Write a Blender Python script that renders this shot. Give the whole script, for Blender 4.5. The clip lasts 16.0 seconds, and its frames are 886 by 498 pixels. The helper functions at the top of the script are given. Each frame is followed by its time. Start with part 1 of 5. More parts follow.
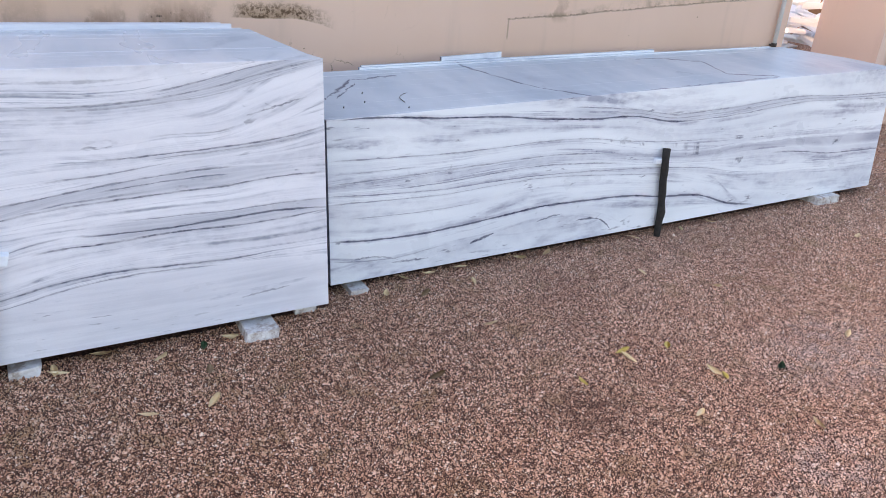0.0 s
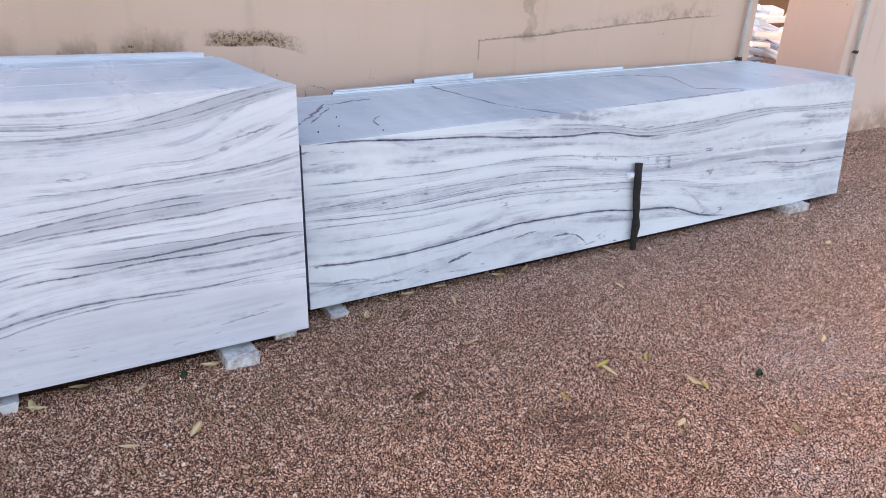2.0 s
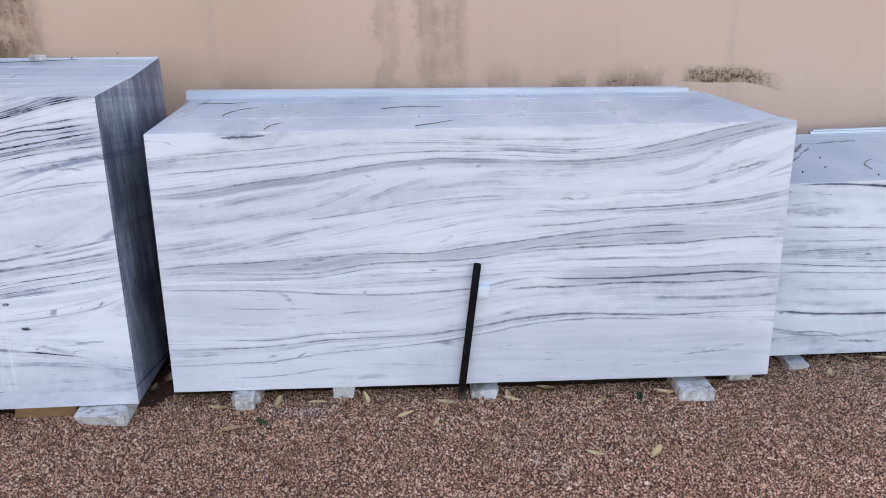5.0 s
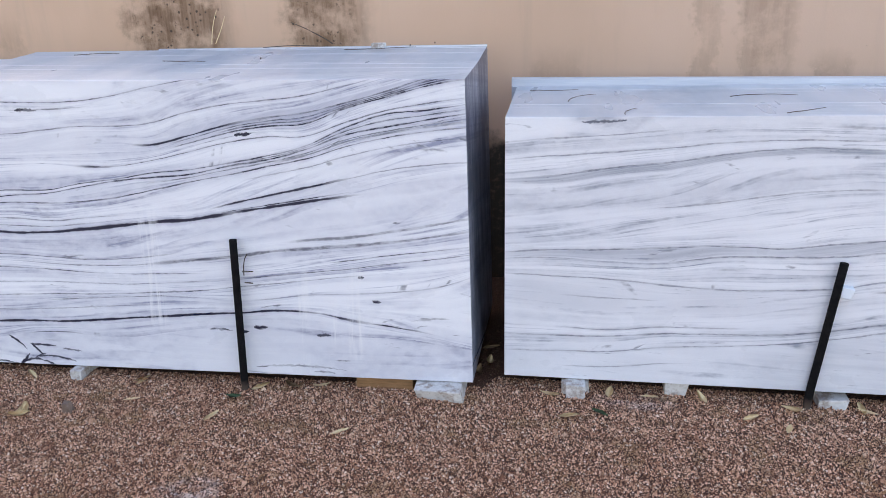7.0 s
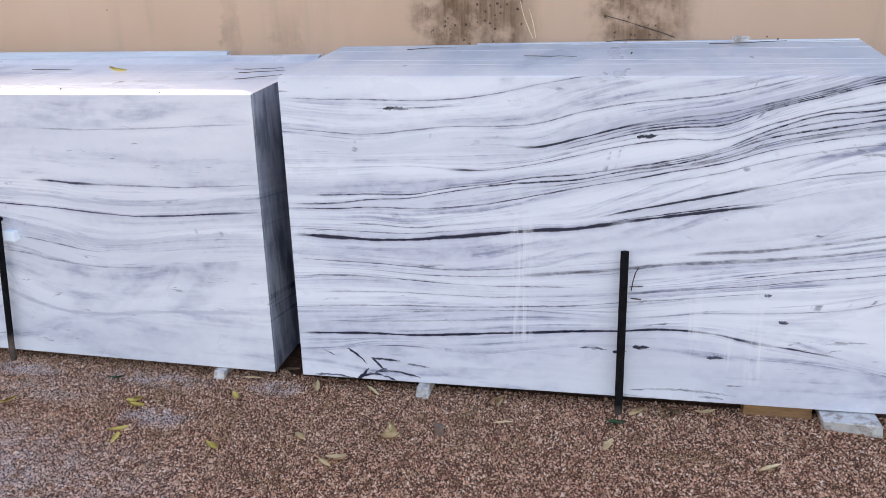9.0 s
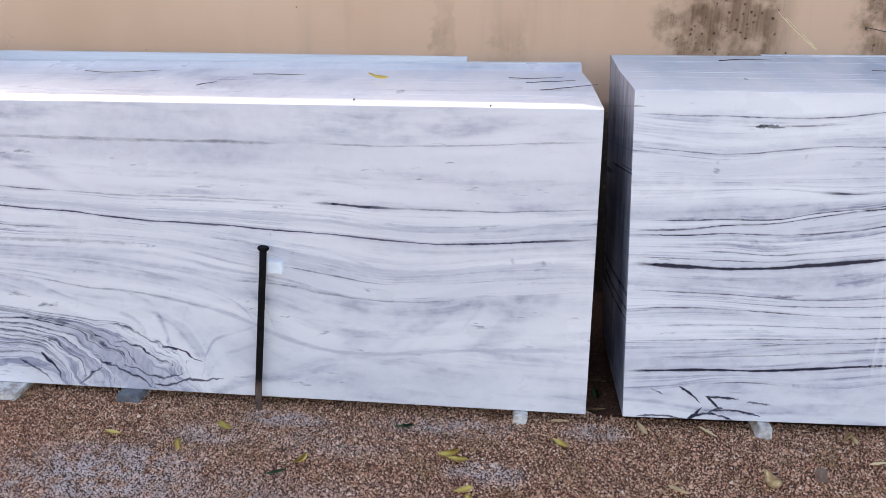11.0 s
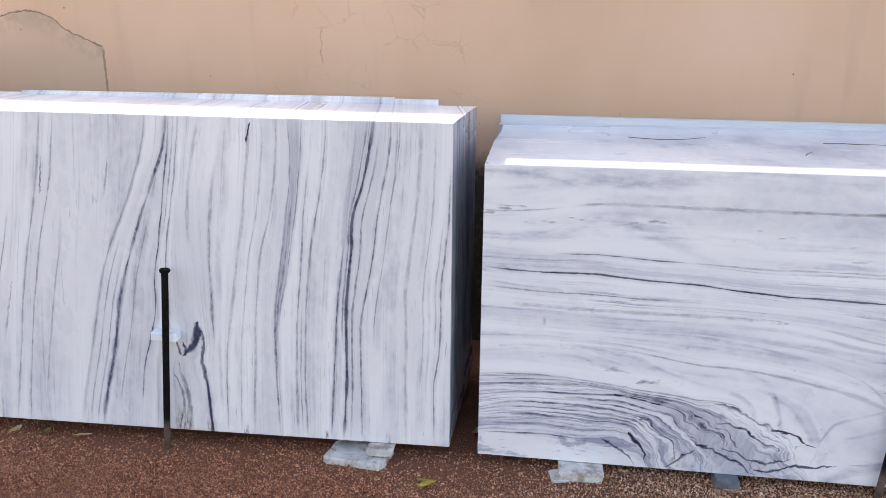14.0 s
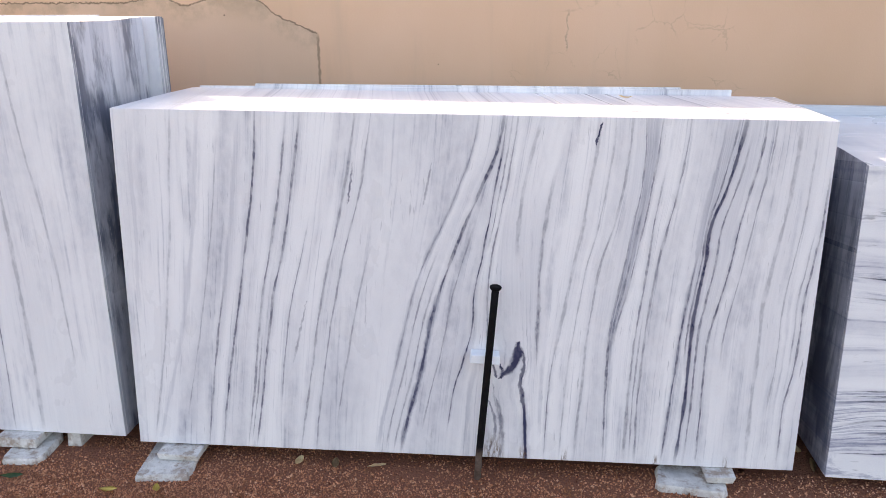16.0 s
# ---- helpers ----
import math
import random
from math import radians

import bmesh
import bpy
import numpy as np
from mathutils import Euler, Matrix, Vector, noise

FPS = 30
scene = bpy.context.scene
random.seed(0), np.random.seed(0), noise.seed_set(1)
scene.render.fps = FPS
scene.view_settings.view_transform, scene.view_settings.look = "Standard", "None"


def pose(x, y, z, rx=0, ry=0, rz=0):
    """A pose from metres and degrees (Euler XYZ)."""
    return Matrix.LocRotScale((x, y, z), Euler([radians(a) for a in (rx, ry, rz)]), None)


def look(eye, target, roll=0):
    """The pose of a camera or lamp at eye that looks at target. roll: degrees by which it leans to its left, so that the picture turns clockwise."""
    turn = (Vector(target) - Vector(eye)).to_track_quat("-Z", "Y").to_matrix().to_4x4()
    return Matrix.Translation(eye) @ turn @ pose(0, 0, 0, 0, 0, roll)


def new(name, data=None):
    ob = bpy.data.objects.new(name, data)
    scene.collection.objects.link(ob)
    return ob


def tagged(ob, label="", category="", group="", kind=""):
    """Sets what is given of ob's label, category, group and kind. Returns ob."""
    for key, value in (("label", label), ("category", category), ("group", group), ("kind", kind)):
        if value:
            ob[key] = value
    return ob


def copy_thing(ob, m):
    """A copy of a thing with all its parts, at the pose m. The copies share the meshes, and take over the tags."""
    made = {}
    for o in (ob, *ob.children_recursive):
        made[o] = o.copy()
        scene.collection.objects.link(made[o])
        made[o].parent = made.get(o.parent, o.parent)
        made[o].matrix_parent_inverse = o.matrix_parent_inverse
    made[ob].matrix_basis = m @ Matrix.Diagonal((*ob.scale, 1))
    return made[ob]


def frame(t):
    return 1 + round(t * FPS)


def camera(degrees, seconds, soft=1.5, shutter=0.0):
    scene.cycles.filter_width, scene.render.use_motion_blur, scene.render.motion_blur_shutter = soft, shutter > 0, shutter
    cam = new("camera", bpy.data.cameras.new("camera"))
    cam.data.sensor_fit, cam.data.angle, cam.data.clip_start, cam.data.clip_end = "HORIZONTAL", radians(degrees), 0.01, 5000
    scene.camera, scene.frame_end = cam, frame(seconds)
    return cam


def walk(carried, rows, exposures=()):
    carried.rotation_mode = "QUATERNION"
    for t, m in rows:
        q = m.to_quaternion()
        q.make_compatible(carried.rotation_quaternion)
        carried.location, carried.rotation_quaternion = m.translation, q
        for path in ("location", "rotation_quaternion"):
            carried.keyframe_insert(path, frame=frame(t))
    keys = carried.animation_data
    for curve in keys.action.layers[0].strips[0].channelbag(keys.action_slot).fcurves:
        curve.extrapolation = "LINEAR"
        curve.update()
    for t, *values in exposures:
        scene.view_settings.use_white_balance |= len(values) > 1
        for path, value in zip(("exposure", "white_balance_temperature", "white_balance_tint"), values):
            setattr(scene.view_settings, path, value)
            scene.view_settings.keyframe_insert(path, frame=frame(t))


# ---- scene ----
cam = camera(60.6, 16.0, soft=0.4)
EXPOSURES = ((0.0, 1.97, 7800, 20), (8.0, 1.94, 7950, 20), (12.0, 1.90, 8200, 20), (16.0, 1.87, 8450, 20))
PATH = [
    (0, (-1.039, -2.655, 1.636), (-0.107, -1.091, 0.807), 4.4),
    (0.5, (-1.02, -2.67, 1.644), (-0.012, -1.145, 0.834), 4.0),
    (1, (-1.03, -2.675, 1.648), (-0.005, -1.153, 0.852), 3.5),
    (1.5, (-1.035, -2.678, 1.643), (-0.019, -1.145, 0.856), 3.4),
    (2, (-1.042, -2.674, 1.644), (-0.056, -1.117, 0.867), 3.1),
    (2.5, (-1.05, -2.665, 1.644), (-0.114, -1.076, 0.871), 2.8),
    (3, (-1.108, -2.636, 1.637), (-0.418, -0.926, 0.862), 1.3),
    (3.5, (-1.206, -2.6, 1.642), (-0.828, -0.788, 0.884), -0.1),
    (3.7, (-1.234, -2.593, 1.635), (-0.957, -0.759, 0.885), -0.3),
    (5.8, (-1.672, -2.703, 1.607), (-1.667, -0.828, 0.911), -0.5),
    (6, (-1.757, -2.728, 1.593), (-1.804, -0.855, 0.892), -0.6),
    (6.5, (-1.92, -2.712, 1.561), (-2.152, -0.857, 0.849), -1.5),
    (7, (-2.127, -2.63, 1.562), (-2.451, -0.781, 0.873), -1.9),
    (7.5, (-2.372, -2.603, 1.575), (-2.769, -0.769, 0.883), -2.7),
    (8, (-2.722, -2.632, 1.567), (-3.132, -0.789, 0.906), -2.7),
    (8.5, (-3.088, -2.66, 1.577), (-3.511, -0.826, 0.901), -2.4),
    (8.7, (-3.224, -2.638, 1.563), (-3.666, -0.813, 0.874), -2.3),
    (10.8, (-4.952, -2.572, 1.618), (-5.102, -0.699, 0.932), 0.2),
    (11, (-5.053, -2.561, 1.6), (-5.243, -0.696, 0.905), -0.3),
    (11.5, (-5.392, -2.588, 1.596), (-5.58, -0.72, 0.906), 0.2),
    (12, (-5.805, -2.612, 1.632), (-6.003, -0.735, 0.972), 0.7),
    (12.5, (-6.077, -2.559, 1.6), (-6.232, -0.675, 0.946), 0.7),
    (13, (-6.458, -2.527, 1.602), (-6.556, -0.645, 0.932), 0.8),
    (13.5, (-6.829, -2.64, 1.639), (-6.996, -0.743, 1.03), -0.1),
    (14, (-7.258, -2.661, 1.632), (-7.517, -0.759, 1.071), 0.2),
    (14.5, (-7.607, -2.573, 1.653), (-7.901, -0.688, 1.054), -0.6),
    (15, (-8.016, -2.597, 1.635), (-8.268, -0.714, 1.009), -0.3),
    (15.5, (-8.332, -2.629, 1.662), (-8.552, -0.747, 1.021), -0.1),
    (16, (-8.594, -2.521, 1.68), (-8.791, -0.631, 1.055), -0.3),
]
walk(cam, [(t, look(eye, target, roll)) for t, eye, target, roll in PATH], EXPOSURES)

# ---- light ----
SUN_DIR = Vector((1.33, -1.49, -1.0)).normalized()  # the way the sunlight travels: from behind the wall
world = bpy.data.worlds.new("sky")
scene.world = world
world.use_nodes = True
wn = world.node_tree.nodes
sky = wn.new("ShaderNodeTexSky")
sky.sky_type, sky.sun_disc = "NISHITA", False
sky.sun_elevation, sky.sun_rotation = math.asin(-SUN_DIR.z), radians(-41.7)
sky.dust_density, sky.air_density = 2.0, 1.0
world.node_tree.links.new(sky.outputs[0], wn["Background"].inputs[0])
wn["Background"].inputs[1].default_value = 0.15
sun_data = bpy.data.lights.new("sun", "SUN")
sun_data.energy, sun_data.angle, sun_data.color = 2.5, radians(0.6), (1.0, 0.93, 0.84)
sun = new("sun", sun_data)
sun.matrix_world = look(-SUN_DIR * 30, (0, 0, 0))


# ---- node helpers ----
class Nodes:
    """Short calls for shader nodes: values are numbers or sockets."""

    def __init__(self, name):
        self.mat = bpy.data.materials.new(name)
        self.mat.use_nodes = True
        self.tree = self.mat.node_tree
        self.bsdf = self.tree.nodes["Principled BSDF"]

    def put(self, socket, value):
        if isinstance(value, bpy.types.NodeSocket):
            self.tree.links.new(value, socket)
        elif value is not None:
            socket.default_value = value

    def math(self, op, a, b=None, c=None):
        n = self.tree.nodes.new("ShaderNodeMath")
        n.operation = op
        for s, v in zip(n.inputs, (a, b, c)):
            self.put(s, v)
        return n.outputs[0]

    def add(self, a, b):
        return self.math("ADD", a, b)

    def mul(self, a, b):
        return self.math("MULTIPLY", a, b)

    def ramp(self, v, lo, hi, to_lo=0.0, to_hi=1.0, smooth=True):
        n = self.tree.nodes.new("ShaderNodeMapRange")
        n.interpolation_type = "SMOOTHSTEP" if smooth else "LINEAR"
        for s, x in zip(n.inputs, (v, lo, hi, to_lo, to_hi)):
            self.put(s, x)
        return n.outputs[0]

    def vec(self, x=0.0, y=0.0, z=0.0):
        n = self.tree.nodes.new("ShaderNodeCombineXYZ")
        for s, v in zip(n.inputs, (x, y, z)):
            self.put(s, v)
        return n.outputs[0]

    def noise(self, v, scale=1.0, detail=3.0, rough=0.55, warp=0.0):
        n = self.tree.nodes.new("ShaderNodeTexNoise")
        self.put(n.inputs["Vector"], v)
        for key, x in (("Scale", scale), ("Detail", detail), ("Roughness", rough), ("Distortion", warp)):
            n.inputs[key].default_value = x
        return n.outputs["Fac"]

    def voronoi(self, v, scale, out="Distance", feature="F1"):
        n = self.tree.nodes.new("ShaderNodeTexVoronoi")
        n.feature = feature
        self.put(n.inputs["Vector"], v)
        n.inputs["Scale"].default_value = scale
        return n.outputs[out]

    def coords(self, kind="Object"):
        n = self.tree.nodes.new("ShaderNodeTexCoord")
        return n.outputs[kind]

    def xyz(self, v):
        n = self.tree.nodes.new("ShaderNodeSeparateXYZ")
        self.put(n.inputs[0], v)
        return n.outputs

    def mix(self, f, a, b, mode="MIX"):
        n = self.tree.nodes.new("ShaderNodeMix")
        n.data_type, n.blend_type = "RGBA", mode
        self.put(n.inputs[0], f)
        for s, v in ((n.inputs[6], a), (n.inputs[7], b)):
            self.put(s, (*v, 1.0) if isinstance(v, tuple) and len(v) == 3 else v)
        return n.outputs[2]

    def blend(self, f, a, b):
        n = self.tree.nodes.new("ShaderNodeMix")
        self.put(n.inputs[0], f)
        self.put(n.inputs[2], a)
        self.put(n.inputs[3], b)
        return n.outputs[0]

    def colours(self, f, stops):
        n = self.tree.nodes.new("ShaderNodeValToRGB")
        el = n.color_ramp.elements
        while len(el) < len(stops):
            el.new(0.5)
        for e, (p, c) in zip(el, stops):
            e.position, e.color = p, (*c, 1.0)
        self.put(n.inputs[0], f)
        return n.outputs[0]

    def curve(self, f, values, lo, hi):
        """A smooth line through values at even stations of f = 0..1."""
        n = self.tree.nodes.new("ShaderNodeFloatCurve")
        pts = n.mapping.curves[0].points
        while len(pts) < len(values):
            pts.new(0.5, 0.5)
        for k, v in enumerate(values):
            pts[k].location = (k / (len(values) - 1), (v - lo) / (hi - lo))
        n.mapping.use_clip = False
        n.mapping.update()
        self.put(n.inputs["Value"], f)
        return self.math("MULTIPLY_ADD", n.outputs[0], hi - lo, lo)

    def bump(self, height, strength, distance):
        n = self.tree.nodes.new("ShaderNodeBump")
        n.inputs["Strength"].default_value, n.inputs["Distance"].default_value = strength, distance
        self.put(n.inputs["Height"], height)
        self.put(self.bsdf.inputs["Normal"], n.outputs[0])

    def done(self, colour, rough=0.5, metal=0.0, spec=None):
        self.put(self.bsdf.inputs["Base Color"], (*colour, 1.0) if isinstance(colour, tuple) else colour)
        self.put(self.bsdf.inputs["Roughness"], rough)
        self.put(self.bsdf.inputs["Metallic"], metal)
        if spec is not None:
            self.put(self.bsdf.inputs["Specular IOR Level"], spec)
        return self.mat


# ---- marble ----
def marble(name, length, height, beds, lines, bands=(), strays=(), upright=False, seed=0.0, tint=(0.345, 0.37, 0.455), bold=1.15, hair=1.0, dark=(0.03, 0.04, 0.09), fine=1.0, swirl=None, across=(), mids=4.0, lime=(), crumple=(), end_shade=0.7, cool=0.0, green=0.0, dusty=0.3, stains=(), clouds=0.42, wobble=0.006):
    """Bedded white marble. beds: lines of the bedding, from the top (or the left edge) on, each at even stations along
    the slab.
    lines: thin veins (bed number, from, to, half width, strength) along a bed or between two; bands: grey layers (bed,
    bed, from, to, strength);
    strays: (a0, b0, a1, b1, bend, half width, strength); across: veins over the sawn top, (a0, depth, a1, depth, half
    width, strength);
    lime: pale water runs, (x, half width, from z, to z); crumple: folded places, (a, b, radius along a, radius along b,
    size of the folds);
    end_shade: how dark the sawn ends are, by grime and painted gap shade; cool, green: casts in the white; dusty: dust
    on the top; stains: rust at the foot, (x, half width, height)."""
    m = Nodes(name)
    p = m.xyz(m.coords())
    depth = m.math("MULTIPLY_ADD", p[2], -0.08, p[1])
    a, b = (p[2], p[0]) if upright else (p[0], p[2])
    reach, span = (height, length) if upright else (length, height)
    b = m.math("MULTIPLY_ADD", depth, 0.16, b)
    wide = m.noise(m.vec(m.mul(a, 2.2), m.mul(b, 3.0), m.add(m.mul(depth, 1.2), seed)), 1.0, 2.0)
    tight = m.noise(m.vec(m.mul(a, 11.0), m.mul(b, 14.0), seed + 3.0), 1.0, 3.0)
    rag = m.noise(m.vec(m.mul(a, 60.0), m.mul(b, 110.0), seed + 12.0), 1.0, 3.0, 0.7)
    b = m.add(b, m.add(m.math("MULTIPLY_ADD", wide, wobble, -wobble / 2), m.add(m.math("MULTIPLY_ADD", tight, wobble * 1.2, -wobble * 0.6), m.math("MULTIPLY_ADD", rag, 0.003, -0.0015))))
    a = m.add(a, m.math("MULTIPLY_ADD", rag, 0.004, -0.002))
    for ca, cb, ra, rb, size in crumple:
        da, db = m.math("DIVIDE", m.math("SUBTRACT", a, ca), ra), m.math("DIVIDE", m.math("SUBTRACT", b, cb), rb)
        near = m.ramp(m.math("SQRT", m.add(m.mul(da, da), m.mul(db, db))), 0.5, 1.0, size, 0.0)
        shift = [m.math("SUBTRACT", m.noise(m.vec(m.mul(a, 6.5), m.mul(b, 8.0), seed + k), 1.0, 4.0, 0.5), 0.5) for k in (30.0, 40.0)]
        a, b = m.add(a, m.mul(near, shift[0])), m.add(b, m.mul(near, shift[1]))
    f = m.math("DIVIDE", a, reach)
    ends = ([-0.15] * 2, [span + 0.15] * 2) if upright else ([span + 0.15] * 2, [-0.4] * 2)
    rows = [m.curve(f, ends[0], -0.5, span + 0.3)]
    for v in (*beds, ends[1]):
        row = m.curve(f, v, -0.5, span + 0.3)
        rows.append(m.math("MAXIMUM", row, m.add(rows[-1], 0.003)) if upright else m.math("MINIMUM", row, m.add(rows[-1], -0.003)))
    s = None
    for lo, hi in zip(rows, rows[1:]):
        step = m.ramp(b, lo, hi, smooth=False)
        s = step if s is None else m.add(s, step)
    # the quiet ground of the stone: soft layers, long fine streaks, small flecks in flocks
    layer = m.ramp(m.noise(m.vec(m.mul(a, 0.5), m.mul(s, 1.0), seed + 1.0), 1.0, 3.0), 0.4, 0.7)
    mid = m.ramp(m.noise(m.vec(m.mul(a, 0.9), m.add(m.mul(s, mids), m.mul(b, 6.0)), seed + 5.0), 1.0, 5.0, 0.62), 0.46, 0.74)
    thin = m.ramp(m.noise(m.vec(m.mul(a, 1.1), m.add(m.mul(s, 9.0), m.mul(b, 40.0)), seed + 9.0), 1.0, 3.0), 0.52, 0.72)
    flock = m.ramp(m.noise(m.vec(m.mul(a, 1.6), m.mul(s, 2.0), seed + 16.0), 1.0, 3.0), 0.48, 0.64)
    fleck = m.mul(m.ramp(m.noise(m.vec(m.mul(a, 9.0), m.add(m.mul(s, 6.0), m.mul(b, 75.0)), seed + 7.0), 1.0, 3.0, 0.6), 0.62, 0.72), flock)
    cloud = m.noise(m.vec(m.mul(a, 3.0), m.mul(b, 5.0), seed), 1.0, 4.0)
    mottle = m.ramp(m.noise(m.vec(m.mul(a, 22.0), m.mul(b, 34.0), seed + 15.0), 1.0, 4.0, 0.6), 0.3, 0.7, 0.75, 1.2)
    patch = m.ramp(m.noise(m.vec(m.mul(a, 4.5), m.mul(b, 16.0), seed + 27.0), 1.0, 4.0, 0.6), 0.36, 0.62, 0.2, 1.15)
    grey = m.add(m.mul(layer, 1.15 * clouds), m.mul(m.add(m.mul(mid, 0.8 * fine), m.mul(thin, 0.75 * fine)), patch))
    grey = m.mul(grey, m.mul(m.ramp(cloud, 0.25, 0.7, 0.5, 1.15), mottle))
    if swirl:
        inside = m.ramp(s, swirl[0], swirl[0] + 0.25)
        rings = m.noise(m.vec(m.mul(a, 3.0), m.mul(s, 4.2), seed + 2.0), 1.0, 6.0, 0.7, 0.9)
        grey = m.add(grey, m.mul(m.mul(inside, m.ramp(rings, 0.5, 0.62)), 0.75))
    ink = m.mul(fleck, 0.6 * fine)
    fray = m.noise(m.vec(m.mul(a, 7.0), m.mul(b, 30.0), seed + 4.0), 1.0, 4.0, 0.65)
    swell = m.ramp(m.noise(m.vec(m.mul(a, 8.0), m.mul(b, 10.0), seed + 18.0), 1.0, 4.0, 0.65), 0.3, 0.7, 0.55, 1.6)
    beads = m.ramp(m.noise(m.vec(m.mul(a, 30.0), m.mul(b, 45.0), seed + 25.0), 1.0, 3.0, 0.6), 0.38, 0.58, 0.6, 1.05)
    broken = m.mul(m.ramp(fray, 0.34, 0.56, 0.4, 1.05), beads)
    streak = m.ramp(m.noise(m.vec(m.mul(a, 2.0), m.add(m.mul(s, 7.0), m.mul(b, 60.0)), seed + 6.0), 1.0, 3.0, 0.6), 0.3, 0.68, 0.68, 1.12)
    a = m.math("MULTIPLY_ADD", swell, 0.002, a)
    for k0, k1, a0, a1, power in bands:
        body = m.mul(m.ramp(s, k0 - 0.1, k0 + 0.12), m.ramp(s, k1 - 0.3, k1 + 0.15, 1.0, 0.0))
        body = m.mul(body, m.mul(m.ramp(a, a0 - 0.12, a0 + 0.12), m.ramp(a, a1 - 0.15, a1 + 0.12, 1.0, 0.0)))
        grey = m.math("MAXIMUM", grey, m.mul(m.mul(body, power), m.mul(streak, m.ramp(cloud, 0.25, 0.7, 0.7, 1.1))))
    halo = None
    for at, a0, a1, half, power in lines:
        k, half = int(at), half * hair if half < 0.009 else half
        row = rows[k] if at == k else m.blend(at - k, rows[k], rows[k + 1])
        off = m.math("DIVIDE", m.math("ABSOLUTE", m.math("SUBTRACT", b, row)), swell)
        fade = m.mul(m.ramp(a, a0 - 0.02, a0 + 0.1), m.ramp(a, a1 - 0.16, a1 + 0.03, 1.0, 0.0))
        if half < 0.009:
            core = m.mul(m.ramp(off, half * 0.35, half * 1.05, power, 0.0), fade)
            ink = m.math("MAXIMUM", ink, m.mul(core, m.math("MAXIMUM", broken, 0.85) if power > 0.75 else broken))
            glow = m.mul(m.ramp(off, half * 0.5, half * 2.5 + 0.008, power * 0.4, 0.0), fade)
        else:
            glow = m.mul(m.mul(m.ramp(off, half * 0.3, half * 1.3, power, 0.0), fade), streak)
        halo = glow if halo is None else m.math("MAXIMUM", halo, glow)
    jag = m.math("MULTIPLY_ADD", m.noise(m.vec(m.mul(a, 45.0), m.mul(b, 60.0), seed + 31.0), 1.0, 4.0, 0.7), 0.02, -0.01)
    for a0, b0, a1, b1, bend, half, power in strays:
        u = m.ramp(a, a0, a1, smooth=False)
        row = m.math("MULTIPLY_ADD", u, b1 - b0, m.math("MULTIPLY_ADD", m.mul(u, m.math("SUBTRACT", 1.0, u)), 4 * bend, b0))
        off = m.math("ABSOLUTE", m.math("SUBTRACT", m.add(b, jag), row))
        steep = 1.35 * half * math.hypot(1.0, (b1 - b0) / (a1 - a0))
        taper = m.mul(m.ramp(u, 0.0, 0.2, 0.35, 1.0), m.ramp(u, 0.65, 1.0, 1.0, 0.25))
        stroke = m.ramp(m.math("DIVIDE", off, m.math("MULTIPLY_ADD", taper, steep, 0.0005)), 0.3, 1.15, power, 0.0)
        ink = m.math("MAXIMUM", ink, m.mul(m.mul(stroke, m.mul(m.ramp(u, 0.0, 0.03), m.ramp(u, 0.96, 1.0, 1.0, 0.0))), m.math("MAXIMUM", broken, 0.8) if power > 0.6 else broken))
    pepper = m.noise(m.vec(m.mul(a, 60.0), m.mul(b, 120.0), seed + 22.0), 1.0, 2.0, 0.6)
    grey = m.math("MINIMUM", m.math("MAXIMUM", grey, m.add(m.mul(grey, 0.5), halo)), 1.0)
    ink = m.math("MAXIMUM", ink, m.mul(m.mul(m.ramp(pepper, 0.62, 0.72), m.ramp(grey, 0.45, 0.9)), 0.4 * fine))
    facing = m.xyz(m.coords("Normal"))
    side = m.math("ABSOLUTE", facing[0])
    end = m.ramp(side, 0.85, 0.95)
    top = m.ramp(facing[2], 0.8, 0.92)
    each = m.tree.nodes.new("ShaderNodeObjectInfo").outputs["Random"]
    scrawl = None
    for a0, d0, a1, d1, half, power in across:
        u = m.ramp(a, a0, a1, smooth=False)
        off = m.math("ABSOLUTE", m.math("SUBTRACT", m.add(depth, m.math("MULTIPLY_ADD", m.noise(m.vec(m.mul(a, 13.0), m.mul(depth, 13.0), seed), 1.0, 4.0, 0.6), 0.09, -0.045)), m.math("MULTIPLY_ADD", u, d1 - d0, d0)))
        fade = m.mul(m.ramp(u, 0.0, 0.04), m.ramp(u, 0.96, 1.0, 1.0, 0.0))
        steep = half * math.hypot(1.0, (d1 - d0) / (a1 - a0))
        line = m.mul(m.mul(m.ramp(m.math("DIVIDE", off, swell), steep * 0.25, steep * 1.8, min(1.0, power * 1.4), 0.0), fade), m.mul(top, m.ramp(broken, 0.3, 0.8, 0.45, 1.0)))
        scrawl = line if scrawl is None else m.math("MAXIMUM", scrawl, line)
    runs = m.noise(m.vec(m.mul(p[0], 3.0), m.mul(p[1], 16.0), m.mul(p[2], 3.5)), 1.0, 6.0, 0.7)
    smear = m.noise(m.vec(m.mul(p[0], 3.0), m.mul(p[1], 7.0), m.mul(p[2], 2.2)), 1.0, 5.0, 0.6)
    # grime on the ends; it deepens along with the painted gap shade
    grime = m.mul(end, m.math("MAXIMUM", m.ramp(runs, 0.54 - 0.2 * end_shade, 0.66, 0.0, 0.55 + 0.4 * end_shade), m.ramp(smear, 0.52 - 0.1 * end_shade, 0.62, 0.0, 0.9)))
    grain = m.noise(m.coords(), 260.0, 2.0)
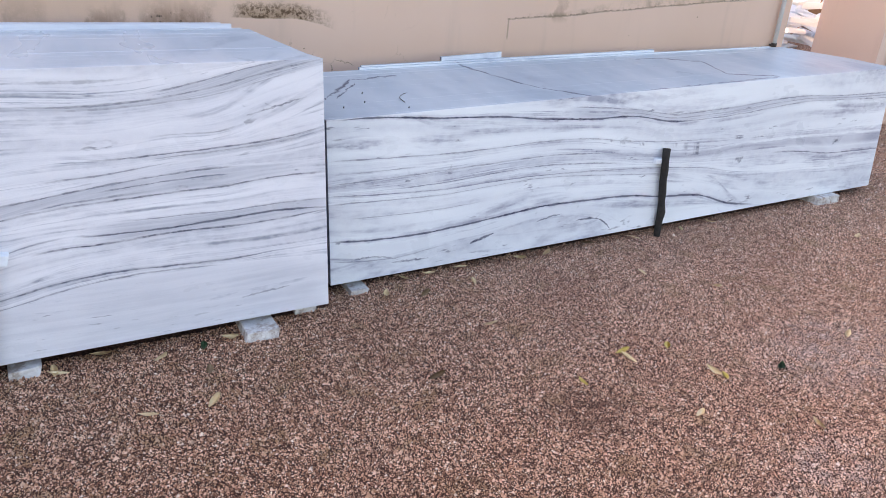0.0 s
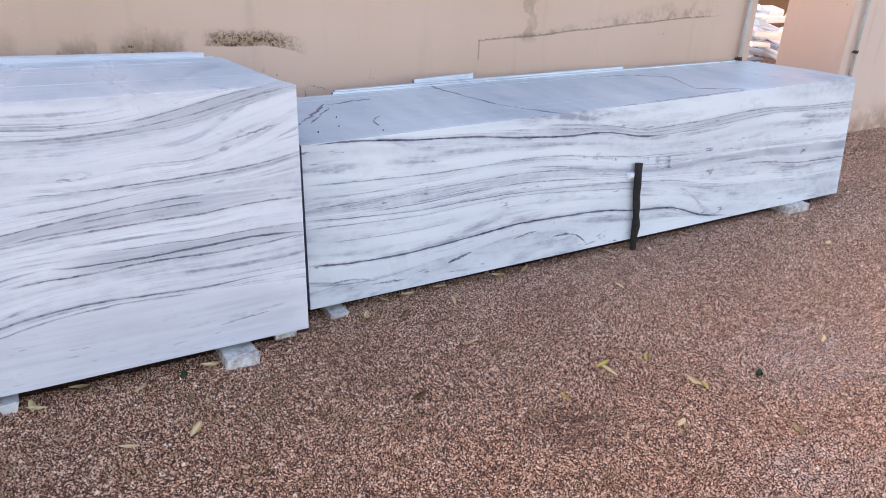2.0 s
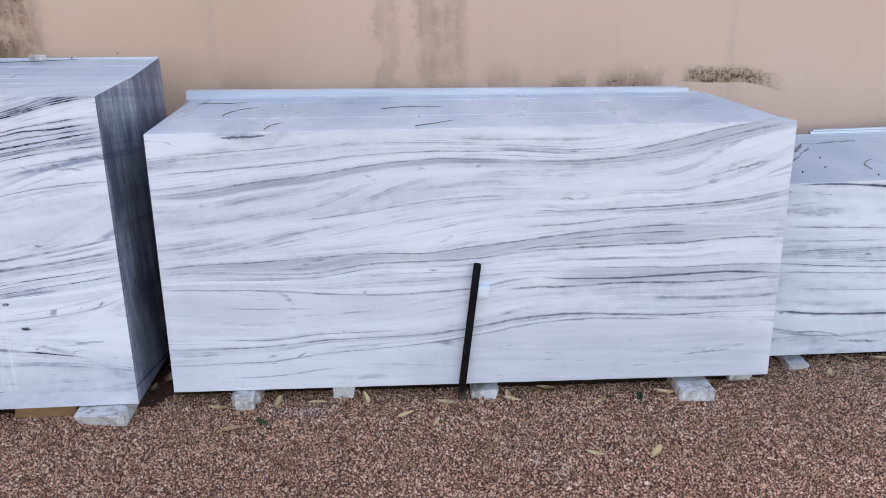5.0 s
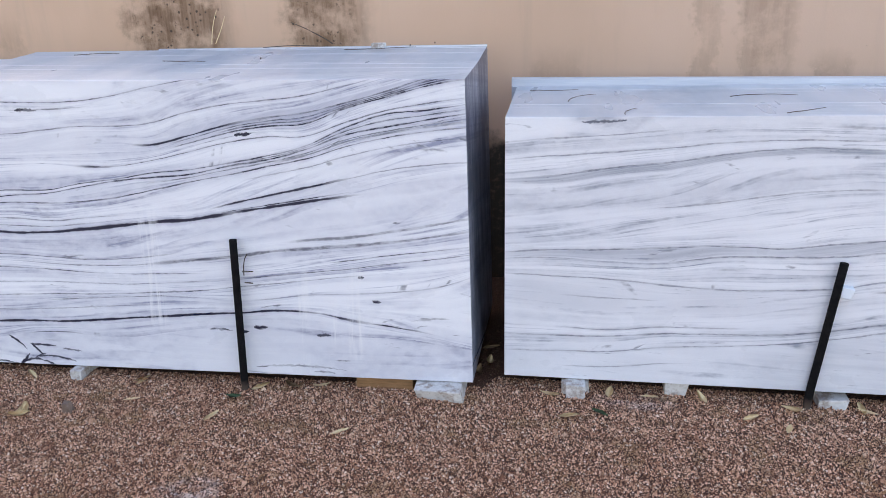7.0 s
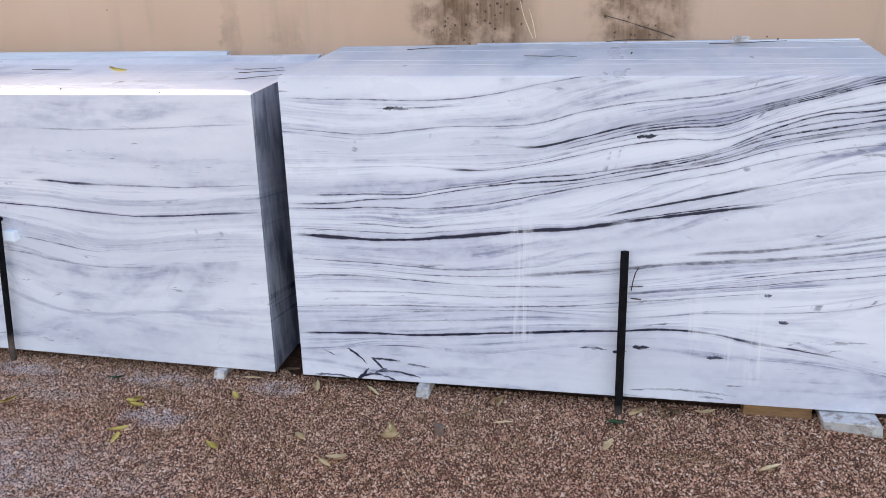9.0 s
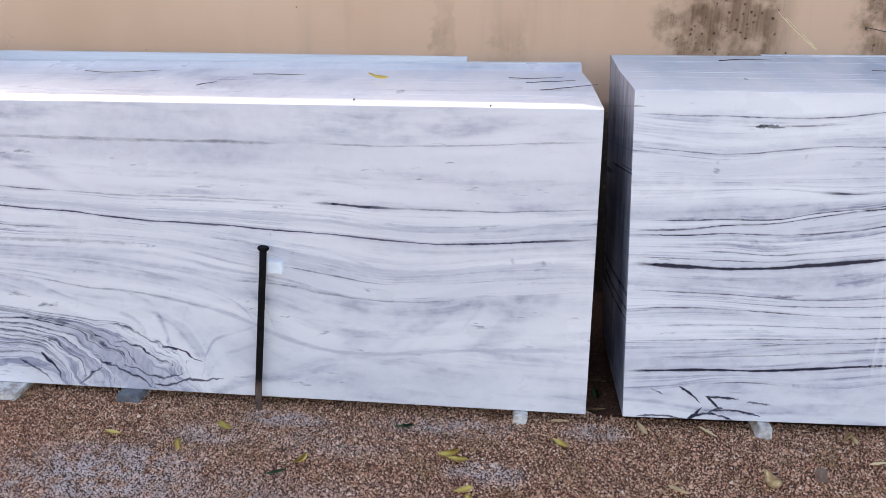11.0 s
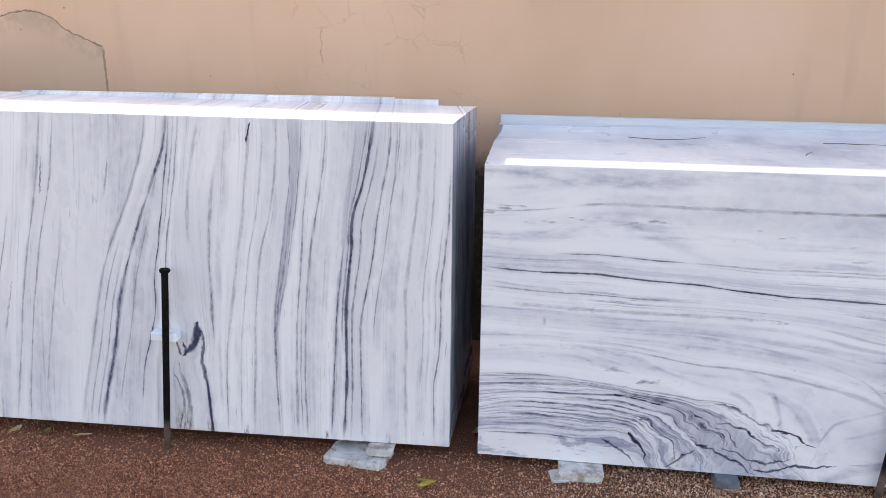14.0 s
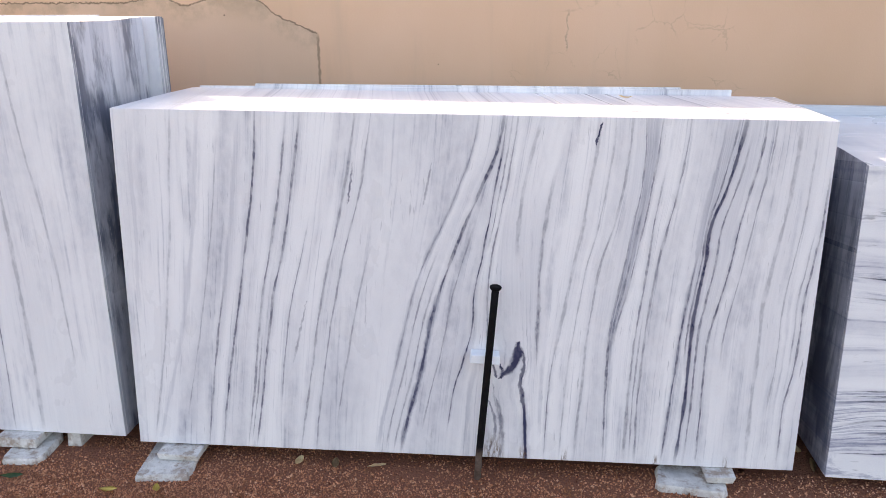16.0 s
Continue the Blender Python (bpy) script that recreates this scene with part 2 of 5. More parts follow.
    white = m.colours(m.noise(m.vec(m.mul(a, 1.2), m.mul(b, 3.0), seed + 8.0), 1.0, 3.0), ((0.3, (0.805 - 0.07 * cool, 0.80 - 0.03 * cool + green, 0.835)), (0.7, (0.90 - 0.07 * cool, 0.89 - 0.03 * cool + green, 0.91))))
    colour = m.mix(grey, white, tint)
    colour = m.mix(m.math("MINIMUM", m.mul(ink, bold), 1.0), colour, dark)
    for x, half, z0, z1 in lime:
        run = m.noise(m.vec(m.mul(p[0], 60.0), 0.0, m.mul(p[2], 4.0)), 1.0, 4.0, 0.65)
        mask = m.mul(m.math("SUBTRACT", 1.0, m.ramp(m.math("ABSOLUTE", m.math("SUBTRACT", p[0], x)), half * 0.5, half)), m.mul(m.ramp(p[2], z0, z0 + 0.1), m.ramp(p[2], z1 - 0.2, z1, 1.0, 0.0)))
        colour = m.mix(m.mul(mask, m.ramp(run, 0.42, 0.64, 0.0, 0.55)), colour, (0.88, 0.88, 0.89))
    for x, half, high in stains:
        run = m.noise(m.vec(m.mul(p[0], 130.0), 0.0, m.mul(p[2], 22.0)), 1.0, 4.0, 0.7)
        mask = m.mul(m.ramp(m.math("ABSOLUTE", m.math("SUBTRACT", p[0], x)), half * 0.3, half, 1.0, 0.0), m.ramp(p[2], 0.01, high, 1.0, 0.0))
        colour = m.mix(m.mul(mask, m.ramp(run, 0.42, 0.62, 0.0, 0.9)), colour, (0.16, 0.085, 0.045))
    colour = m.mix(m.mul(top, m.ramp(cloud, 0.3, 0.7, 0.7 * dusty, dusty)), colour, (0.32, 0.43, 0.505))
    if scrawl is not None:
        colour = m.mix(scrawl, colour, (0.05, 0.07, 0.13))
    # sawn ends: each slab its own tone, gap shade painted in, with grime
    colour = m.mix(m.mul(end, m.math("MULTIPLY_ADD", each, 0.3, 0.1 + 0.6 * end_shade)), colour, (0.33 - 0.26 * end_shade, 0.37 - 0.275 * end_shade, 0.46 - 0.28 * end_shade))
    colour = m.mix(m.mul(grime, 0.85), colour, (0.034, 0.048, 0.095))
    colour = m.mix(1.0, colour, m.colours(grain, ((0.3, (0.955, 0.955, 0.955)), (0.7, (1.0, 1.0, 1.0)))), "MULTIPLY")
    m.bump(m.add(m.mul(grain, 0.3), m.noise(m.coords(), 30.0, 3.0)), 0.06, 0.002)
    return m.done(colour, m.ramp(cloud, 0.3, 0.7, 0.26, 0.42), spec=0.45)


beds_a_1 = (
    (0.751, 0.741, 0.728, 0.721, 0.714, 0.701, 0.672, 0.628, 0.630, 0.641, 0.659, 0.664, 0.650, 0.644, 0.647),
    (0.732, 0.729, 0.705, 0.693, 0.662, 0.642, 0.636, 0.589, 0.586, 0.595, 0.615, 0.630, 0.622, 0.615, 0.609),
    (0.561, 0.552, 0.542, 0.545, 0.551, 0.540, 0.504, 0.478, 0.467, 0.458, 0.456, 0.454, 0.451, 0.449, 0.447),
    (0.458, 0.461, 0.465, 0.473, 0.478, 0.464, 0.431, 0.401, 0.389, 0.401, 0.400, 0.399, 0.389, 0.380, 0.374),
    (0.421, 0.410, 0.409, 0.423, 0.430, 0.413, 0.387, 0.364, 0.344, 0.339, 0.336, 0.319, 0.282, 0.271, 0.265),
    (0.407, 0.389, 0.376, 0.381, 0.382, 0.370, 0.355, 0.332, 0.303, 0.252, 0.223, 0.215, 0.206, 0.200, 0.196),
)
beds_a_2 = (
    (0.371, 0.361, 0.351, 0.361, 0.367, 0.349, 0.324, 0.297, 0.268, 0.221, 0.199, 0.177, 0.156, 0.146, 0.139),
    (0.203, 0.179, 0.180, 0.198, 0.218, 0.214, 0.203, 0.168, 0.140, 0.053, 0.013, -0.007, -0.027, -0.047, -0.066),
    (0.112, 0.081, 0.100, 0.115, 0.142, 0.124, 0.045, 0.045, 0.045, 0.045, 0.009, -0.011, -0.031, -0.051, -0.070),
)
beds_a = [*beds_a_1, *beds_a_2]
beds_b_1 = (
    (0.914, 0.929, 0.942, 0.958, 0.970, 0.970, 0.966, 0.962, 0.960, 0.974, 0.993, 1.013, 1.031),
    (0.852, 0.866, 0.880, 0.896, 0.916, 0.924, 0.922, 0.914, 0.907, 0.921, 0.962, 1.003, 1.027),
    (0.782, 0.796, 0.826, 0.846, 0.877, 0.895, 0.895, 0.884, 0.882, 0.897, 0.928, 0.973, 1.010),
    (0.762, 0.766, 0.795, 0.817, 0.853, 0.873, 0.875, 0.870, 0.869, 0.879, 0.901, 0.949, 0.988),
    (0.639, 0.652, 0.669, 0.684, 0.707, 0.738, 0.753, 0.755, 0.750, 0.765, 0.768, 0.823, 0.866),
    (0.539, 0.551, 0.578, 0.608, 0.634, 0.660, 0.685, 0.700, 0.695, 0.699, 0.706, 0.722, 0.756),
)
beds_b_2 = (
    (0.520, 0.531, 0.547, 0.562, 0.572, 0.587, 0.622, 0.635, 0.646, 0.665, 0.675, 0.695, 0.728),
    (0.504, 0.516, 0.523, 0.534, 0.544, 0.541, 0.563, 0.584, 0.609, 0.625, 0.630, 0.628, 0.630),
    (0.479, 0.486, 0.477, 0.479, 0.504, 0.509, 0.516, 0.540, 0.550, 0.558, 0.560, 0.575, 0.574),
    (0.438, 0.440, 0.439, 0.438, 0.456, 0.457, 0.461, 0.466, 0.470, 0.468, 0.464, 0.468, 0.466),
    (0.419, 0.414, 0.408, 0.391, 0.380, 0.385, 0.400, 0.432, 0.427, 0.426, 0.434, 0.440, 0.428),
    (0.349, 0.343, 0.335, 0.332, 0.340, 0.356, 0.373, 0.395, 0.397, 0.407, 0.401, 0.406, 0.419),
)
beds_b_3 = (
    (0.219, 0.214, 0.208, 0.228, 0.231, 0.243, 0.262, 0.297, 0.314, 0.313, 0.305, 0.302, 0.307),
    (0.175, 0.177, 0.182, 0.201, 0.207, 0.215, 0.239, 0.272, 0.284, 0.275, 0.268, 0.275, 0.275),
    (0.109, 0.114, 0.119, 0.146, 0.160, 0.177, 0.205, 0.241, 0.261, 0.260, 0.246, 0.238, 0.223),
)
beds_b = [*beds_b_1, *beds_b_2, *beds_b_3]
beds_c_1 = (
    (1.100, 1.094, 1.093, 1.089, 1.092, 1.110, 1.141, 1.166, 1.183, 1.199, 1.199, 1.199, 1.199, 1.199, 1.199),
    (0.987, 0.975, 0.968, 0.982, 0.997, 0.998, 1.009, 1.048, 1.076, 1.089, 1.107, 1.139, 1.170, 1.190, 1.190),
    (0.906, 0.905, 0.903, 0.913, 0.922, 0.930, 0.927, 0.960, 1.000, 1.027, 1.044, 1.078, 1.119, 1.163, 1.186),
    (0.873, 0.874, 0.875, 0.876, 0.879, 0.885, 0.897, 0.933, 0.970, 0.995, 1.005, 1.059, 1.099, 1.137, 1.162),
    (0.833, 0.837, 0.844, 0.850, 0.842, 0.844, 0.867, 0.901, 0.935, 0.956, 0.959, 1.009, 1.051, 1.076, 1.096),
    (0.735, 0.739, 0.746, 0.747, 0.775, 0.794, 0.819, 0.832, 0.858, 0.885, 0.924, 0.990, 1.038, 1.052, 1.074),
)
beds_c_2 = (
    (0.703, 0.707, 0.725, 0.734, 0.761, 0.787, 0.801, 0.814, 0.847, 0.871, 0.911, 0.963, 0.992, 1.018, 1.041),
    (0.687, 0.687, 0.696, 0.694, 0.703, 0.722, 0.753, 0.785, 0.813, 0.846, 0.875, 0.921, 0.953, 0.976, 0.989),
    (0.630, 0.632, 0.631, 0.623, 0.637, 0.650, 0.659, 0.668, 0.702, 0.736, 0.768, 0.801, 0.834, 0.854, 0.863),
    (0.581, 0.578, 0.572, 0.577, 0.592, 0.608, 0.625, 0.638, 0.666, 0.690, 0.714, 0.736, 0.760, 0.783, 0.801),
    (0.488, 0.484, 0.480, 0.472, 0.466, 0.473, 0.490, 0.515, 0.531, 0.548, 0.564, 0.577, 0.601, 0.627, 0.658),
    (0.458, 0.457, 0.454, 0.444, 0.442, 0.445, 0.458, 0.476, 0.493, 0.516, 0.530, 0.544, 0.561, 0.583, 0.609),
)
beds_c_3 = (
    (0.415, 0.426, 0.426, 0.419, 0.411, 0.408, 0.414, 0.419, 0.429, 0.443, 0.465, 0.487, 0.510, 0.529, 0.549),
    (0.355, 0.361, 0.366, 0.368, 0.366, 0.366, 0.375, 0.387, 0.399, 0.418, 0.435, 0.453, 0.477, 0.496, 0.519),
    (0.296, 0.303, 0.311, 0.317, 0.320, 0.328, 0.337, 0.349, 0.368, 0.385, 0.404, 0.423, 0.435, 0.451, 0.469),
    (0.269, 0.274, 0.281, 0.294, 0.304, 0.313, 0.320, 0.317, 0.310, 0.325, 0.344, 0.351, 0.363, 0.384, 0.431),
    (0.180, 0.189, 0.195, 0.198, 0.209, 0.223, 0.237, 0.250, 0.260, 0.274, 0.269, 0.242, 0.223, 0.199, 0.169),
    (0.104, 0.115, 0.143, 0.151, 0.137, 0.140, 0.161, 0.182, 0.189, 0.180, 0.163, 0.162, 0.164, 0.156, 0.138),
)
beds_c = [*beds_c_1, *beds_c_2, *beds_c_3]
beds_d_1 = (
    (0.951, 0.963, 0.989, 0.990, 0.987, 0.984, 0.983, 0.984, 0.980, 0.983, 0.977, 0.981, 0.988, 0.997, 1.004),
    (0.807, 0.802, 0.808, 0.798, 0.790, 0.781, 0.781, 0.778, 0.774, 0.769, 0.759, 0.758, 0.755, 0.762, 0.771),
    (0.765, 0.764, 0.760, 0.750, 0.741, 0.726, 0.720, 0.717, 0.711, 0.704, 0.687, 0.680, 0.688, 0.706, 0.721),
    (0.746, 0.735, 0.736, 0.723, 0.713, 0.694, 0.684, 0.678, 0.665, 0.657, 0.643, 0.633, 0.639, 0.653, 0.666),
    (0.677, 0.663, 0.661, 0.652, 0.649, 0.641, 0.630, 0.610, 0.584, 0.555, 0.520, 0.525, 0.549, 0.564, 0.570),
    (0.611, 0.608, 0.603, 0.601, 0.601, 0.597, 0.585, 0.558, 0.533, 0.502, 0.474, 0.483, 0.498, 0.512, 0.524),
)
beds_d_2 = (
    (0.531, 0.529, 0.527, 0.523, 0.519, 0.504, 0.487, 0.468, 0.459, 0.426, 0.408, 0.412, 0.437, 0.454, 0.468),
    (0.463, 0.472, 0.467, 0.449, 0.418, 0.406, 0.374, 0.330, 0.251, 0.201, 0.197, 0.215, 0.231, 0.240, 0.245),
    (0.334, 0.339, 0.330, 0.307, 0.285, 0.258, 0.128, -0.136, -0.136, -0.136, -0.136, -0.136, -0.136, -0.136, -0.136),
    (0.294, 0.306, 0.311, 0.287, 0.254, 0.176, 0.044, -0.148, -0.148, -0.148, -0.148, -0.148, -0.148, -0.148, -0.148),
    (0.258, 0.275, 0.273, 0.273, 0.198, 0.054, -0.160, -0.160, -0.160, -0.160, -0.160, -0.160, -0.160, -0.160, -0.160),
    (0.202, 0.233, 0.227, 0.203, 0.086, -0.172, -0.172, -0.172, -0.172, -0.172, -0.172, -0.172, -0.172, -0.172, -0.172),
)
beds_d_3 = (
    (0.162, 0.179, 0.177, 0.158, -0.125, -0.184, -0.184, -0.184, -0.184, -0.184, -0.184, -0.184, -0.184, -0.184, -0.184),
    (0.097, 0.103, 0.096, 0.094, -0.155, -0.196, -0.196, -0.196, -0.196, -0.196, -0.196, -0.196, -0.196, -0.196, -0.196),
)
beds_d = [*beds_d_1, *beds_d_2, *beds_d_3]
beds_e_1 = (
    (0.031, 0.037, 0.044, 0.050, 0.054, 0.057, 0.066, 0.073, 0.075, 0.083, 0.094),
    (0.079, 0.114, 0.151, 0.188, 0.217, 0.241, 0.265, 0.287, 0.301, 0.316, 0.330),
    (0.275, 0.293, 0.312, 0.331, 0.353, 0.377, 0.399, 0.421, 0.440, 0.458, 0.474),
    (0.331, 0.350, 0.370, 0.394, 0.417, 0.440, 0.462, 0.485, 0.507, 0.522, 0.532),
    (0.429, 0.449, 0.470, 0.486, 0.504, 0.524, 0.553, 0.579, 0.603, 0.622, 0.637),
    (0.462, 0.484, 0.503, 0.522, 0.543, 0.564, 0.598, 0.623, 0.645, 0.667, 0.686),
)
beds_e_2 = (
    (0.550, 0.562, 0.575, 0.591, 0.609, 0.635, 0.668, 0.698, 0.728, 0.753, 0.774),
    (0.634, 0.654, 0.676, 0.697, 0.717, 0.741, 0.770, 0.804, 0.830, 0.855, 0.873),
    (0.692, 0.706, 0.724, 0.745, 0.765, 0.791, 0.818, 0.854, 0.887, 0.907, 0.931),
    (0.926, 0.948, 0.977, 1.007, 1.035, 1.066, 1.111, 1.169, 1.222, 1.267, 1.288),
    (1.013, 1.037, 1.072, 1.101, 1.122, 1.156, 1.199, 1.246, 1.300, 1.349, 1.371),
    (1.175, 1.192, 1.209, 1.244, 1.274, 1.279, 1.303, 1.326, 1.345, 1.367, 1.382),
)
beds_e_3 = (
    (1.295, 1.302, 1.310, 1.322, 1.329, 1.326, 1.336, 1.360, 1.383, 1.402, 1.419),
    (1.480, 1.474, 1.465, 1.454, 1.449, 1.437, 1.425, 1.427, 1.442, 1.467, 1.500),
    (1.505, 1.505, 1.505, 1.505, 1.504, 1.504, 1.506, 1.517, 1.535, 1.561, 1.583),
    (1.546, 1.548, 1.552, 1.562, 1.582, 1.602, 1.623, 1.645, 1.660, 1.676, 1.679),
    (1.655, 1.660, 1.668, 1.674, 1.682, 1.695, 1.713, 1.748, 1.770, 1.783, 1.788),
    (1.759, 1.757, 1.755, 1.755, 1.758, 1.774, 1.794, 1.810, 1.830, 1.835, 1.828),
)
beds_e_4 = (
    (1.775, 1.773, 1.769, 1.769, 1.776, 1.802, 1.826, 1.847, 1.862, 1.876, 1.885),
    (1.834, 1.835, 1.836, 1.840, 1.846, 1.858, 1.869, 1.879, 1.894, 1.911, 1.926),
    (1.873, 1.871, 1.869, 1.874, 1.879, 1.889, 1.903, 1.927, 1.950, 1.965, 1.975),
    (1.968, 1.978, 1.985, 1.994, 2.000, 2.012, 2.029, 2.039, 2.057, 2.078, 2.092),
    (2.019, 2.028, 2.035, 2.037, 2.036, 2.045, 2.060, 2.066, 2.104, 2.132, 2.149),
    (2.093, 2.094, 2.093, 2.091, 2.096, 2.122, 2.144, 2.159, 2.181, 2.205, 2.210),
)
beds_e_5 = (
    (2.268, 2.267, 2.266, 2.266, 2.266, 2.267, 2.282, 2.299, 2.311, 2.319, 2.324),
    (2.377, 2.377, 2.377, 2.396, 2.401, 2.399, 2.412, 2.424, 2.428, 2.427, 2.427),
)
beds_e = [*beds_e_1, *beds_e_2, *beds_e_3, *beds_e_4, *beds_e_5]
beds_f = ((0.5, 0.52, 0.6, 0.66, 0.7), (1.0, 1.02, 1.08, 1.16, 1.2), (1.5, 1.52, 1.55, 1.6, 1.62), (1.85, 1.85, 1.84, 1.84, 1.84), (2.15, 2.13, 2.1, 2.04, 2.0))

lines_a = ((1, 1.3, 4.1, 0.004, 0.5), (1.5, 1.6, 4.1, 0.003, 0.4), (2, 0.05, 2.2, 0.0055, 0.85), (2, 2.0, 4.1, 0.004, 0.5), (3, 0.0, 2.3, 0.003, 0.5), (3.6, 0.0, 0.5, 0.003, 0.4), (4, 0.0, 1.6, 0.0035, 0.5),
           (4, 1.5, 4.1, 0.014, 0.5), (5, 0.3, 1.7, 0.003, 0.5), (5, 2.9, 4.1, 0.005, 0.6), (6, 0.0, 2.5, 0.003, 0.5), (7, 0.0, 2.0, 0.003, 0.45), (7.4, 0.1, 0.8, 0.003, 0.35), (8, 0.0, 2.8, 0.006, 0.85), (7.95, 0.3, 1.3, 0.012, 0.5), (9, 0.0, 0.6, 0.003, 0.45))
bands_a = ((1, 2, 1.3, 4.1, 0.65), (4, 4.6, 1.9, 4.1, 0.85), (4.6, 5.2, 2.9, 4.1, 0.4), (6, 7, 0.6, 2.2, 0.25), (8.2, 9.2, 0.0, 1.6, 0.22))
strays_a = ((0.727, 0.086, 0.867, 0.120, 0.0, 0.006, 0.85), (1.126, 0.139, 1.288, 0.160, 0.006, 0.003, 0.7), (1.387, 0.109, 1.544, 0.098, 0.01, 0.004, 0.75), (1.54, 0.098, 1.633, 0.029, 0.01, 0.004, 0.7), (0.1, 0.1, 0.34, 0.07, 0.015, 0.003, 0.6), (0.3, 0.06, 0.5, 0.05, 0.0, 0.004, 0.6))
across_a = ((0.1, 0.28, 0.34, 0.52, 0.006, 1.0), (0.16, 0.28, 0.34, 0.47, 0.003, 0.8), (0.34, 0.52, 0.6, 0.55, 0.006, 0.6), (1.03, 0.68, 1.12, 0.46, 0.007, 0.8), (1.12, 0.46, 1.24, 0.19, 0.007, 0.75), (1.24, 0.19, 1.46, -0.03, 0.006, 0.7),
            (2.2, 0.6, 2.46, 0.57, 0.006, 0.5), (2.46, 0.57, 2.67, 0.45, 0.008, 0.7), (2.59, 0.17, 2.68, 0.45, 0.007, 0.7), (2.59, 0.17, 2.9, 0.05, 0.008, 0.65), (1.7, 0.0, 2.9, 0.04, 0.008, 0.55))
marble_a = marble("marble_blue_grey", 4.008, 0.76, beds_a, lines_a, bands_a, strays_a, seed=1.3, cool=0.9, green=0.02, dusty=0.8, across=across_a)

lines_b = ((1, 0.0, 0.6, 0.003, 0.42), (1, 1.1, 1.7, 0.007, 0.3), (2, 0.0, 1.3, 0.003, 0.5), (2, 1.7, 2.4, 0.004, 0.5), (3, 0.1, 1.3, 0.0035, 0.55), (3, 1.3, 2.4, 0.004, 0.5), (4, 1.4, 2.3, 0.003, 0.3),
           (5, 0.5, 1.35, 0.003, 0.4), (5, 1.7, 2.1, 0.003, 0.35), (6, 1.5, 2.4, 0.0035, 0.6), (6.4, 1.7, 2.3, 0.003, 0.35), (7, 1.35, 1.8, 0.003, 0.5), (8, 0.0, 2.05, 0.0035, 0.6), (8.35, 1.5, 2.0, 0.003, 0.55))
lines_b_low = ((9, 0.6, 1.4, 0.0035, 0.55), (9, 1.35, 2.4, 0.004, 0.6), (8.75, 1.35, 1.7, 0.004, 0.5), (9, 0.0, 0.3, 0.003, 0.4), (10, 0.75, 0.9, 0.004, 0.6), (10, 1.6, 2.4, 0.003, 0.5), (11, 0.0, 1.4, 0.0032, 0.5), (11, 1.45, 2.4, 0.0045, 0.8),
               (12, 0.2, 0.6, 0.003, 0.4), (12, 1.3, 2.4, 0.004, 0.7), (13, 0.2, 0.9, 0.003, 0.45), (14, 0.0, 2.15, 0.0035, 0.62), (15, 0.0, 1.95, 0.003, 0.5), (15.12, 0.2, 0.7, 0.003, 0.35))
bands_b = ((3, 4, 0.0, 1.35, 0.9), (3, 4, 1.3, 2.4, 0.6), (2, 3.2, 1.75, 2.4, 0.65), (6, 7, 1.8, 2.4, 0.5), (8, 9, 0.0, 2.3, 0.6), (7, 8.3, 1.5, 2.1, 0.25), (10, 12, 1.5, 2.4, 0.6), (11, 12.6, 0.0, 1.0, 0.3), (15, 15.9, 0.9, 2.4, 0.42), (14.2, 15.7, 0.0, 0.9, 0.15))
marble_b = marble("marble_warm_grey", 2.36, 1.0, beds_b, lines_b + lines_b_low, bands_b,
    ((2.05, 0.79, 2.1, 0.80, 0.0, 0.008, 0.4), (2.06, 0.815, 2.3, 0.875, 0.0, 0.003, 0.5), (2.0, 0.10, 2.2, 0.115, 0.0, 0.003, 0.5), (0.27, 0.985, 0.43, 0.99, 0.0, 0.004, 0.9)), seed=4.1, tint=(0.315, 0.345, 0.415), dark=(0.04, 0.05, 0.09), end_shade=0.95, cool=0.6, dusty=0.78, clouds=0.4, fine=0.85)

lines_c = ((1, 0.0, 1.2, 0.003, 0.6), (1.25, 0.3, 0.7, 0.003, 0.45), (2, 0.0, 1.8, 0.0032, 0.55), (3, 0.85, 1.35, 0.005, 0.95), (3, 1.3, 2.2, 0.004, 0.6), (3.4, 1.0, 2.2, 0.003, 0.6), (3.7, 1.2, 2.2, 0.0035, 0.7), (4, 1.0, 2.2, 0.004, 0.75),
           (4.45, 1.1, 1.4, 0.003, 0.5), (5, 0.6, 0.8, 0.0055, 1.0), (5, 0.75, 2.2, 0.003, 0.6), (6, 0.05, 2.2, 0.0035, 0.7), (6.5, 1.3, 2.2, 0.003, 0.55), (7, 0.0, 2.2, 0.004, 0.75), (7.4, 0.9, 2.2, 0.003, 0.5), (8, 0.0, 2.2, 0.0032, 0.65))
lines_c_mid = ((7.6, 1.4, 2.2, 0.006, 0.4), (8.3, 1.3, 2.2, 0.003, 0.4), (9, 0.2, 0.8, 0.003, 0.5), (9, 1.15, 1.72, 0.0055, 0.85), (9, 1.65, 2.2, 0.003, 0.45), (9.5, 0.0, 0.7, 0.003, 0.5), (10, 0.0, 1.3, 0.0085, 1.0), (10, 1.2, 1.75, 0.0075, 0.9), (9.8, 1.15, 1.72, 0.003, 0.7),
               (11, 0.0, 1.0, 0.0032, 0.5), (11, 1.45, 2.2, 0.007, 0.45), (12, 0.3, 0.9, 0.003, 0.5), (12, 0.85, 2.2, 0.008, 0.5), (12, 0.8, 1.25, 0.003, 0.6), (13, 0.0, 0.7, 0.0035, 0.6), (13, 0.7, 1.1, 0.003, 0.6))
